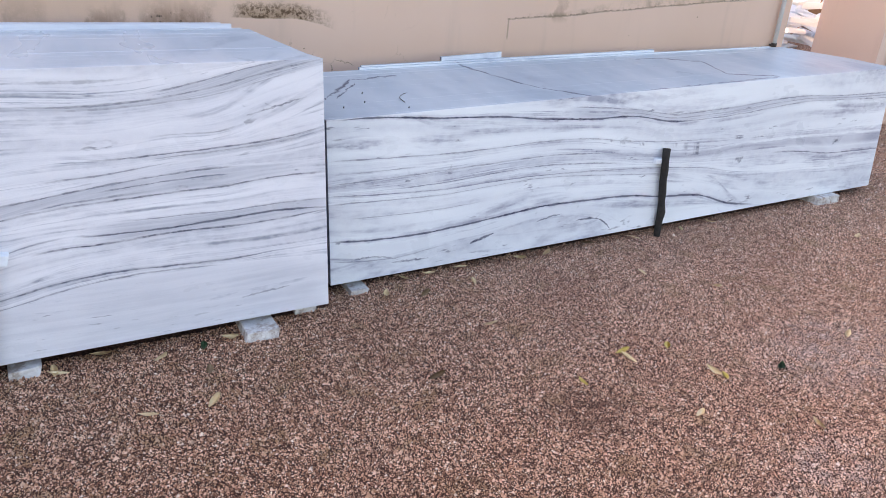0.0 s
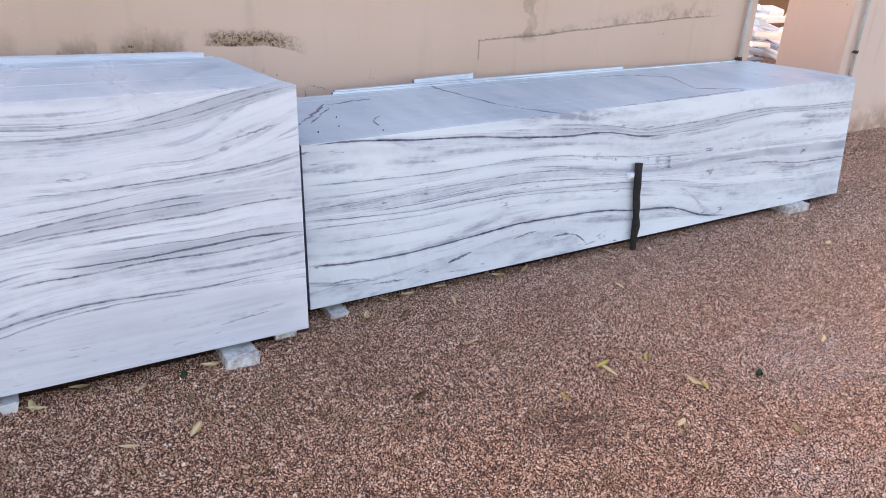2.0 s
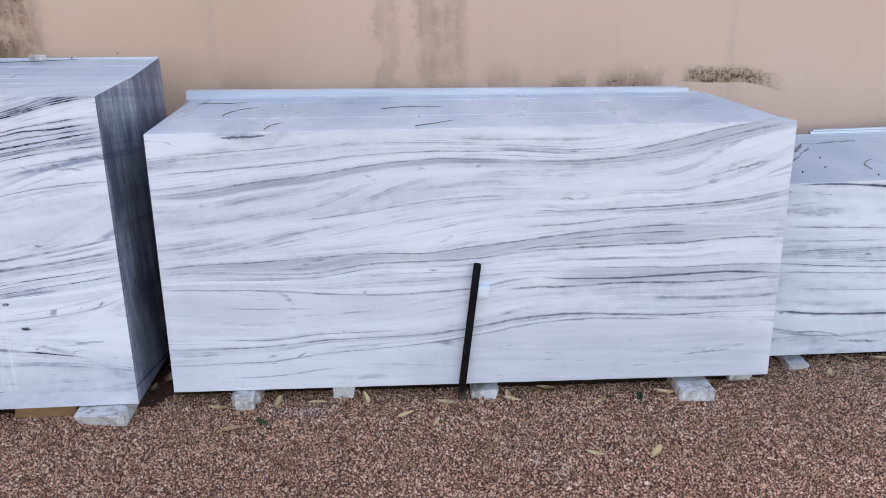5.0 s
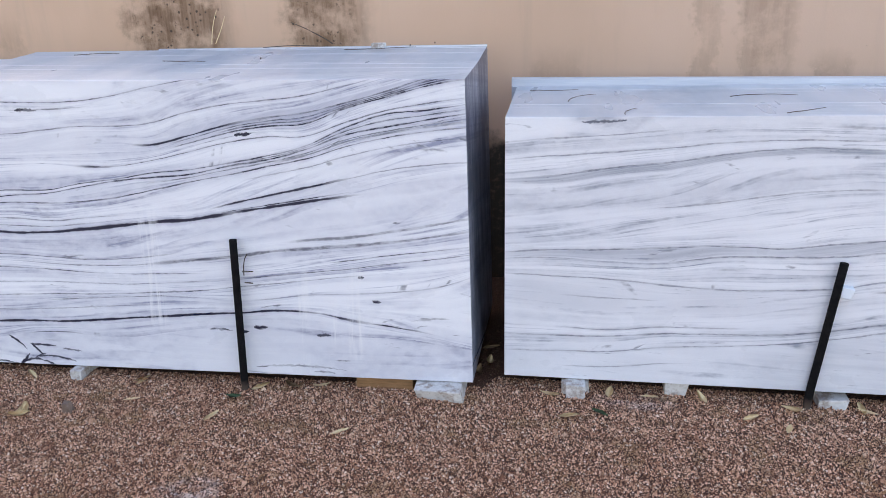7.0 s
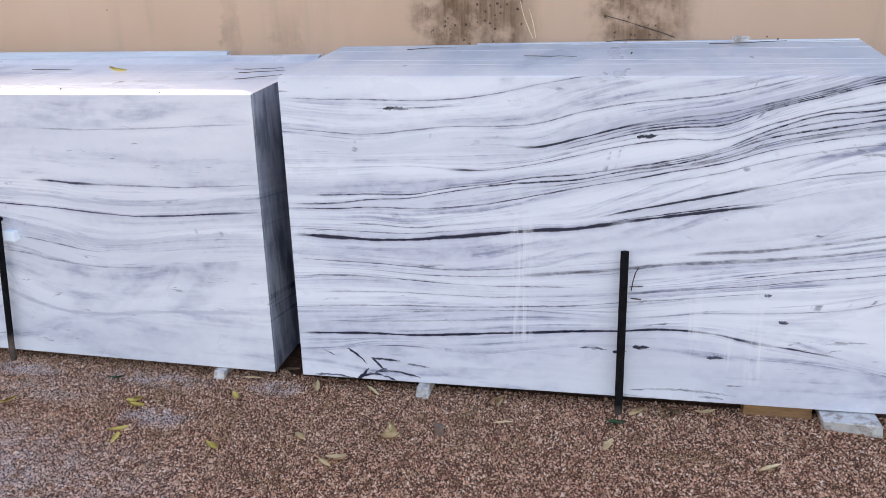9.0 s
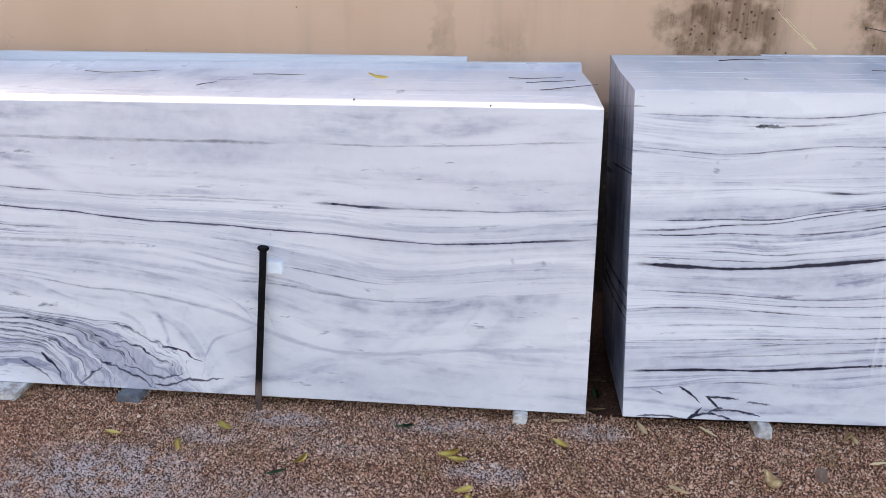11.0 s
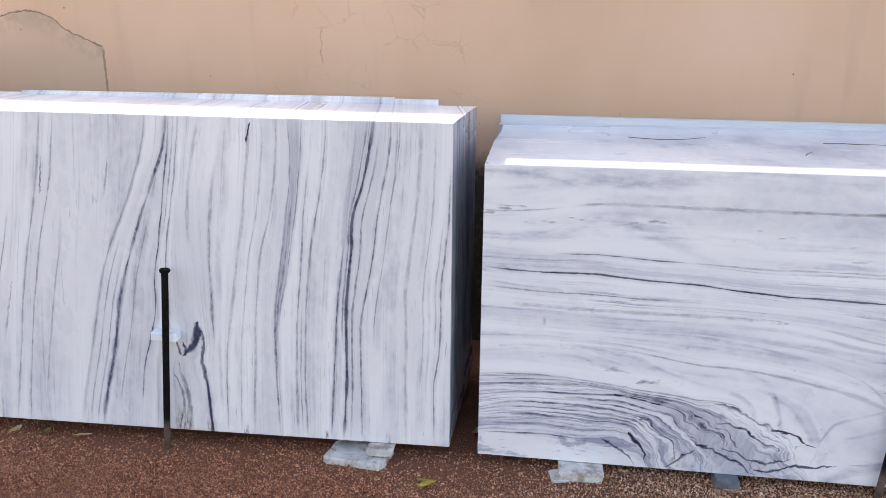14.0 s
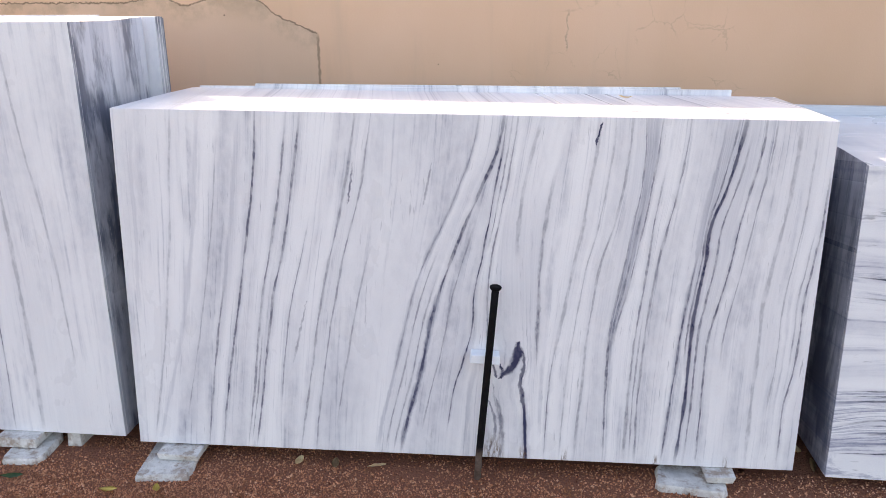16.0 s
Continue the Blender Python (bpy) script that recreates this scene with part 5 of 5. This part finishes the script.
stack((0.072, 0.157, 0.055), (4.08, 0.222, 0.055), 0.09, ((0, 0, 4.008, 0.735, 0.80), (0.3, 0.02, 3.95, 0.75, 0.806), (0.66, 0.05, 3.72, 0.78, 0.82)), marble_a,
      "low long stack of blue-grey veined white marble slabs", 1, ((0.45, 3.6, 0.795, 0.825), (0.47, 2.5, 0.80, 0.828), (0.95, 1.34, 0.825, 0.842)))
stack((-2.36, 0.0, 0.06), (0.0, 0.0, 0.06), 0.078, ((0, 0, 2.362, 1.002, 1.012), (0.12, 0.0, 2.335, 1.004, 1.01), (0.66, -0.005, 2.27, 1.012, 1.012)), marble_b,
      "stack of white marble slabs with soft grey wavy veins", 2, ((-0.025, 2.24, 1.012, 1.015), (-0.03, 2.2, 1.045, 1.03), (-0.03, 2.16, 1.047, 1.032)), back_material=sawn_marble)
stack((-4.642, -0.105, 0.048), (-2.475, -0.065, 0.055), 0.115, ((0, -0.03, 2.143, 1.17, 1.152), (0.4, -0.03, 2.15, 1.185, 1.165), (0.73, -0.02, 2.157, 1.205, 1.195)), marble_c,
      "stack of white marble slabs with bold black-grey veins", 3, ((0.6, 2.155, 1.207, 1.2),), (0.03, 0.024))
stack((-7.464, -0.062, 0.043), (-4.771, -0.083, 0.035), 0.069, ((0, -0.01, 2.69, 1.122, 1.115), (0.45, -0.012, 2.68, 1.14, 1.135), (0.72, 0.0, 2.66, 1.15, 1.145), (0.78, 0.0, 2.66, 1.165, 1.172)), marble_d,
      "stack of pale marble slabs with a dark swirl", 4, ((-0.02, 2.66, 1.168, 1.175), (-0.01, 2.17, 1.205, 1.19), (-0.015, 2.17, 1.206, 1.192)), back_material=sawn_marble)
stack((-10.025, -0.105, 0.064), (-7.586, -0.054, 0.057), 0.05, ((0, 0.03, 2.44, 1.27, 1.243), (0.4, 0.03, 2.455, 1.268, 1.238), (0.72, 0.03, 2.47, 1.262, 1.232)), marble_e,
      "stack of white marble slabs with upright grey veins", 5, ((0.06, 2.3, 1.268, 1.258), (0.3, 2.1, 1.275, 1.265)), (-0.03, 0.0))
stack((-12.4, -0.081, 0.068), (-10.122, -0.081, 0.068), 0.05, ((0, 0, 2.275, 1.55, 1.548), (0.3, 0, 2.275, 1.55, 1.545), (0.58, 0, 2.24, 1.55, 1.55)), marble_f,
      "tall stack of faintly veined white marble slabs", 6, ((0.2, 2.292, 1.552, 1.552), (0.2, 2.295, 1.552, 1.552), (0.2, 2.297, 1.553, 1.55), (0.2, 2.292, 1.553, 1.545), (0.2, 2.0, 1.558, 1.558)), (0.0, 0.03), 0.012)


# ---- posts that hold the stacks ----
def iron_post(foot, tip, head, material, label):
    post = thing("iron_post", (foot[0], foot[1], 0.0), label, "post", "iron posts")
    d = Vector(tip) - Vector((foot[0], foot[1], 0))
    n = 8
    part("shaft", tube([d * (k / n) + Vector((0, 0, -0.05 * (k == 0))) for k in range(n + 1)], 0.0145 if not head else 0.0128, 14), material, post)
    if head:
        way = d.normalized()
        part("head", tube([d - way * 0.012, d - way * 0.006, d, d + way * 0.004], [0.014, 0.020, 0.021, 0.018], 16), iron, post, "flattened iron head")
    return post


iron_post((-1.241, -0.017, 0), (-1.176, 0.012, 0.565), False, iron, "black iron post standing against the marble slabs")
iron_post((-3.395, -0.125, 0), (-3.398, -0.052, 0.617), False, iron, "black iron post standing against the veined slabs")
iron_post((-6.028, -0.105, 0), (-5.96, -0.068, 0.655), True, iron_mud, "black iron post with flat head and muddy foot")
iron_post((-8.723, -0.125, 0), (-8.666, -0.105, 0.75), True, iron_mud, "black iron post with flat head and muddy foot")


def wooden_stake():
    rng = random.Random(8)
    foot, tip = Vector((2.052, 0.16, -0.04)), Vector((2.032, 0.2, 0.505))
    stake = thing("wooden_stake", (foot.x, foot.y, 0), "blackened crooked wooden stake propping the slabs", "stake")
    pts = [(tip - foot) * (k / 9) + Vector((rng.uniform(-0.006, 0.006), rng.uniform(-0.004, 0.002), foot.z)) for k in range(10)]
    part("stake", tube(pts, [rng.uniform(0.018, 0.024) for _ in pts], 9), burnt, stake)


wooden_stake()


def wedge(x, y, z, w, d, h, turn=0.0):
    bm = block(-w / 2, w / 2, -d / 2, d / 2, -h / 2, h / 2, 0.003, 0.004, random.Random(int(x * 100)))
    bmesh.ops.transform(bm, matrix=pose(x, y, z, 0, turn, 0), verts=bm.verts)
    lone("marble_wedge", bm, rubble_white, "small white marble chip wedged behind a post", "wedge", "marble wedges")


wedge(-5.93, -0.05, 0.575, 0.06, 0.03, 0.045, 4)
wedge(-8.70, -0.083, 0.475, 0.105, 0.05, 0.034, 2)
wedge(-1.155, 0.018, 0.455, 0.045, 0.03, 0.04, 10)
wedge(2.0, 0.215, 0.435, 0.05, 0.025, 0.028, 0)


def tie_wire():
    w = thing("tie_wire", (-3.37, -0.055, 0.44), "bent rusty tie wire beside the iron post", "wire")
    part("strand", tube([(0, 0, 0), (0.035, -0.004, 0.0)], 0.0025, 6), wire_mat, w)
    part("hook", tube([(0.0, 0, 0.03), (0.005, -0.004, 0.07), (0.012, -0.002, 0.1), (0.022, 0.004, 0.118)], 0.002, 6), wire_mat, w)
    part("strand", tube([(-0.006, 0, 0.045), (0.04, 0.0, 0.048)], 0.002, 6), wire_mat, w)


tie_wire()


# ---- stones under the stacks ----
def bearer(x0, x1, y0, y1, h, material=offcut, label="broken marble offcut under a slab stack", seed=0, rough=0.008, z0=-0.012, name="bearing_stone"):
    rng = random.Random(seed * 7 + int(abs(x0) * 1000))
    bm = block(x0, x1, y0, y1, z0, h, 0.004, rough, rng, 2)
    for v in bm.verts:
        v.co += Vector(noise.noise_vector(v.co * 40 + Vector((seed, 0, 0)))) * 0.002
    lone(name, bm, material, label, "stone" if material != timber else "timber", "stones under the stacks")


ON_SHARDS = (-9.93, -7.9, -10.6)
for k, (x0, x1, y0, y1, h) in enumerate((
        (0.155, 0.235, 0.125, 0.5, 0.032), (3.47, 3.68, 0.165, 0.5, 0.053), (1.8, 1.9, 0.3, 0.6, 0.058),
        (-2.112, -2.05, -0.05, 0.4, 0.058), (-2.135, -2.112, -0.02, 0.3, 0.05), (-2.05, -2.03, 0.0, 0.3, 0.05), (-1.747, -1.662, 0.015, 0.4, 0.058), (-1.19, -1.095, -0.012, 0.4, 0.032), (-0.37, -0.24, -0.08, 0.3, 0.034),
        (-0.123, -0.03, 0.06, 0.4, 0.03), (-4.165, -4.12, -0.135, 0.3, 0.046),
        (-7.165, -7.0, -0.14, 0.3, 0.04), (-5.04, -4.995, -0.11, 0.2, 0.034), (-9.93, -9.77, -0.165, 0.3, 0.056), (-7.9, -7.8, -0.115, 0.3, 0.056),
        (-10.6, -10.44, -0.13, 0.3, 0.066), (-10.353, -10.29, -0.07, 0.3, 0.066), (-12.2, -12.0, -0.1, 0.3, 0.066))):
    bearer(x0, x1, y0, y1, h, seed=k, z0=0.027 if x0 in ON_SHARDS else -0.012)


def shard(x, y, w, d, h, seed, label, turn=0.0):
    """A thin broken piece of slab with a ragged outline and dirt-worn rim."""
    rng = random.Random(seed)
    bm = bmesh.new()
    n = 12
    rings = []
    for z, grow in ((-0.01, 1.03), (h * 0.7, 1.0), (h, 0.955)):
        rng.seed(seed)
        ring = []
        rim = []
        for cx, cy in ((-1, -1), (1, -1), (1, 1), (-1, 1)):
            cut = rng.uniform(0.04, 0.22)
            rim += [(cx, cy * (1 - cut * 1.6)), (cx * (1 - cut), cy), (cx * rng.uniform(0.0, 0.3), cy) if cx == cy else (cx, cy * rng.uniform(0.0, 0.3))]
        for u, v in sorted(rim, key=lambda q: math.atan2(q[1], q[0])):
            r = rng.uniform(0.93, 1.03) * 0.5 * grow
            ring.append(bm.verts.new((w * u * r, d * v * r, z + (rng.uniform(-0.002, 0.002) if z > 0 else 0))))
        rings.append(ring)
    for a, b in zip(rings, rings[1:]):
        for k in range(n):
            bm.faces.new((a[k], a[(k + 1) % n], b[(k + 1) % n], b[k]))
    bm.faces.new(rings[-1])
    bm.faces.new(rings[0][::-1])
    bmesh.ops.transform(bm, matrix=pose(x, y, 0.0, 0, 0, turn), verts=bm.verts)
    lone("marble_shard", bm, offcut, label, "stone", "broken marble shards")


shard(-9.89, -0.13, 0.2, 0.25, 0.025, 32, "flat marble offcut lying on the gravel", 8)
shard(-7.945, -0.075, 0.25, 0.15, 0.022, 33, "thin broken marble offcut lying on the gravel", -6)
shard(-10.47, -0.11, 0.16, 0.2, 0.025, 34, "flat marble offcut lying on the gravel", 5)
shard(-7.15, -0.11, 0.09, 0.08, 0.012, 35, "thin dirty marble offcut beside a bearing stone", 12)
bearer(-2.705, -2.52, -0.125, 0.3, 0.052, seed=35, rough=0.02, label="chipped grey-white marble block under the stack")
bearer(-6.59, -6.497, -0.118, 0.25, 0.04, slate, "dark blue-grey slate chunk under the slabs", 36, 0.012)
bearer(-2.95, -2.715, -0.055, 0.02, 0.05, timber, "short brown timber batten under the stack", 37, 0.004, name="timber_batten")
bearer(-4.04, -4.005, -0.375, -0.345, 0.042, brown_stone, "small brownish stone lying on the gravel", 38, 0.012, name="loose_stone")


# ---- leaves and twigs ----
def leaf_mesh(length, width, curl, seed):
    rng = random.Random(seed)
    bm = bmesh.new()
    n = 8
    rows = []
    bend = rng.uniform(-0.1, 0.1)
    for k in range(n + 1):
        t = k / n
        half = width * (math.sin(math.pi * min(1.0, t * 0.93 + 0.04)) ** 0.8) * (1 - 0.35 * t) + 0.0006
        x = (t - 0.5) * length
        y = bend * length * (t - 0.5) ** 2 * 4
        z = curl * (4 * (t - 0.5) ** 2) + 0.004
        rows.append([bm.verts.new((x, y + s * half, z + abs(s) * half * rng.uniform(0.25, 0.6))) for s in (-1, 0, 1)])
    for a, b in zip(rows, rows[1:]):
        for k in range(2):
            bm.faces.new((a[k], b[k], b[k + 1], a[k + 1]))
    bmesh.ops.solidify(bm, geom=bm.faces[:], thickness=0.0006)
    for f in bm.faces:
        f.smooth = True
    return bm


LEAF_WORDS = ("yellow fallen leaf lying on the gravel", "dry straw-coloured leaf lying on the gravel", "small green leaf lying on the gravel", "dry brown leaf lying on the gravel")
leaf_kinds = {}


def leaf(x, y, kind, size=1.0, turn=None, z=None):
    rng = random.Random(int(x * 997 + y * 131))
    turn = rng.uniform(0, 360) if turn is None else turn
    z = float(ground_height(np.array(x), np.array(y))) + 0.012 if z is None else z
    m = pose(x, y, z, rng.uniform(-14, 14), rng.uniform(-12, 12), turn)
    shape = rng.randrange(3)
    if (kind, shape) not in leaf_kinds:
        bm = leaf_mesh(0.075, 0.0125 + 0.002 * shape, (0.002, 0.006, 0.010)[shape], 40 + shape)
        ob = lone("leaf", bm, leaf_mats[kind], LEAF_WORDS[kind] if z < 0.5 else "yellow leaf lying on top of the slabs", "leaf", "fallen leaves")
        ob.matrix_world = m @ Matrix.Diagonal((size, size, size, 1))
        leaf_kinds[kind, shape] = ob
    else:
        ob = copy_thing(leaf_kinds[kind, shape], m)
        ob.scale = (size, size, size)
        if z > 0.5:
            tagged(ob, "yellow leaf lying on top of the slabs")
    return ob


# x, y, kind
for x, y, kind in ((1.203, -0.787, 0), (1.266, -1.043, 0), (1.25, -1.0, 1), (1.539, -1.095, 2), (0.696, -0.853, 0), (0.994, -0.742, 0), (0.985, -0.79, 1), (1.344, -1.409, 1), (0.98, -1.187, 1), (2.06, -1.033, 1),
                   (1.852, -0.459, 1), (-0.584, -0.428, 1), (-0.8, -0.423, 1), (-0.894, 0.03, 1), (-1.053, -0.03, 1), (-0.698, -0.084, 1), (-0.531, -0.06, 2), (2.237, 0.17, 1), (2.49, 0.18, 1), (0.755, 0.18, 1)):
    leaf(x, y, kind)
for x, y, kind in ((0.575, 0.17, 1), (0.44, 0.17, 1), (0.299, 0.06, 1), (0.464, -0.004, 3), (1.099, 0.17, 1), (1.874, 0.17, 1), (1.573, 0.2, 3), (1.273, 0.17, 1), (-1.955, -0.03, 1), (-1.808, -0.037, 1),
                   (-1.613, -0.02, 1), (-1.46, -0.136, 1), (-1.342, -0.197, 1), (-2.105, -0.195, 1), (-1.993, -0.164, 2), (-1.305, -0.06, 1), (-1.043, -0.05, 1), (-0.553, -0.232, 3), (-0.42, -0.03, 1), (0.739, 0.024, 1)):
    leaf(x, y, kind)
for x, y, kind in ((-4.2, -0.394, 1), (-3.429, -0.356, 1), (-3.404, -0.209, 2), (-2.917, -0.396, 1), (-3.083, -0.09, 1), (-3.327, -0.12, 1), (-3.204, -0.1, 3), (-3.846, -0.12, 1), (-2.182, -0.059, 1), (-2.436, 0.18, 1),
                   (-2.472, 0.1, 3), (-2.44, 0.3, 3), (-3.801, -0.275, 1), (-5.232, -0.371, 0), (-5.172, -0.593, 0), (-4.8, -0.573, 0), (-4.873, -0.245, 0), (-4.574, -0.13, 1), (-4.87, -0.105, 1), (-4.506, -0.472, 1)):
    leaf(x, y, kind)
for x, y, kind in ((-4.19, -0.382, 1), (-4.364, -0.6, 1), (-4.336, -0.568, 1), (-4.342, -0.13, 1), (-6.492, -0.342, 0), (-6.222, -0.39, 0), (-6.095, -0.266, 0), (-5.761, -0.433, 0), (-3.834, -0.14, 1), (-4.191, -0.419, 1),
                   (-5.829, -0.513, 2), (-5.443, -0.195, 2), (-5.201, -0.539, 0), (-7.643, -0.245, 0), (-7.307, -0.427, 1), (-7.224, -0.395, 0), (-5.257, -0.34, 0), (-10.434, -0.301, 2), (-10.033, -0.344, 0), (-9.864, -0.321, 0)):
    leaf(x, y, kind)
for x, y, kind in ((-9.256, -0.12, 3), (-9.1, -0.11, 1), (-7.476, 0.05, 3), (-7.5, 0.14, 1), (-7.652, -0.231, 0), (-4.72, 0.1, 2), (-4.7, 0.2, 3), (-4.73, -0.02, 3), (-9.4, -0.115, 1), (0.6, -0.35, 1), (0.2, -0.6, 3), (1.6, -0.2, 1), (3.2, -0.3, 1), (4.6, 0.3, 1), (5.2, 0.1, 3)):
    leaf(x, y, kind)
leaf(-5.608, 0.42, 0, 1.1, 10, 1.192)
leaf(-8.2, 0.46, 1, 0.8, 20, 1.318)


def twig(a, b, label="thin dry twig lying on the slabs", r=0.0017, bow=0.2, material=None):
    rng = random.Random(int(a[0] * 533))
    a, b = Vector(a), Vector(b)
    side = Vector((-(b - a).y, (b - a).x, 0)) * rng.uniform(-1.0, 1.0) * bow
    pts = [a.lerp(b, k / 6) + side * math.sin(math.pi * k / 6) + Vector((0, 0, 0.002 * rng.random())) for k in range(7)]
    lone("twig", tube(pts, [r, r, r, r * 0.9, r * 0.8, r * 0.7, r * 0.5], 6), material or twig_mat, label, "twig", "twigs")


for a, b in (((-6.92, 0.6, 1.192), (-6.6, 0.64, 1.192)), ((-6.16, 0.55, 1.19), (-5.93, 0.53, 1.19)), ((-6.3, 0.3, 1.179), (-6.25, 0.38, 1.181)), ((-5.03, 0.42, 1.183), (-4.84, 0.47, 1.185)), ((-4.98, 0.28, 1.176), (-4.76, 0.4, 1.181)),
             ((-5.1, 0.52, 1.188), (-4.88, 0.55, 1.188)), ((-2.14, 0.34, 1.073), (-2.03, 0.5, 1.077)), ((-1.94, 0.1, 1.067), (-1.89, 0.22, 1.068)), ((-1.53, 0.43, 1.076), (-1.28, 0.45, 1.076)), ((-1.4, 0.11, 1.07), (-1.25, 0.2, 1.072)),
             ((-2.3, 0.6, 1.078), (-2.1, 0.62, 1.078)), ((-3.5, 0.7, 1.262), (-3.25, 0.74, 1.262)), ((-3.1, 0.62, 1.255), (-2.8, 0.7, 1.255)), ((-4.3, 0.5, 1.262), (-4.1, 0.53, 1.262)), ((-3.8, 0.35, 1.246), (-3.6, 0.33, 1.244)), ((0.5, 0.36, 0.807), (0.58, 0.5, 0.815))):
    twig(a, b)
for a, b in (((-3.82, 0.86, 1.268), (-3.91, 1.145, 1.41)), ((-3.81, 0.88, 1.268), (-3.87, 1.145, 1.38))):
    twig(a, b, "pale dry stalk leaning between slabs and wall", 0.002, 0.03, leaf_mats[1])
twig((-3.22, 0.84, 1.263), (-3.52, 1.145, 1.34), "dark dry twig leaning between slabs and wall", 0.0028, 0.03)
for x, y, z in ((-5.63, 0.06, 1.17), (-5.15, 0.0, 1.165), (-3.4, 0.42, 1.245), (-2.83, 0.72, 1.26), (-3.98, 0.74, 1.268), (0.48, 0.28, 0.806), (0.32, 0.4, 0.81), (0.2, 0.35, 0.805), (0.36, 0.52, 0.82)):
    bm = bmesh.new()
    bmesh.ops.create_icosphere(bm, subdivisions=1, radius=0.0045)
    for v in bm.verts:
        v.co *= random.Random(int(v.co.x * 9999)).uniform(0.6, 1.3)
        v.co += Vector((x, y, z))
    lone("debris_crumb", bm, burnt, "dark crumb of bark lying on the slabs", "debris", "crumbs on the slabs")
lone("marble_chip", block(-3.0, -2.94, 0.7, 0.735, 1.253, 1.272, 0.002, 0.003), offcut, "small white marble chip lying on the slabs", "chip")
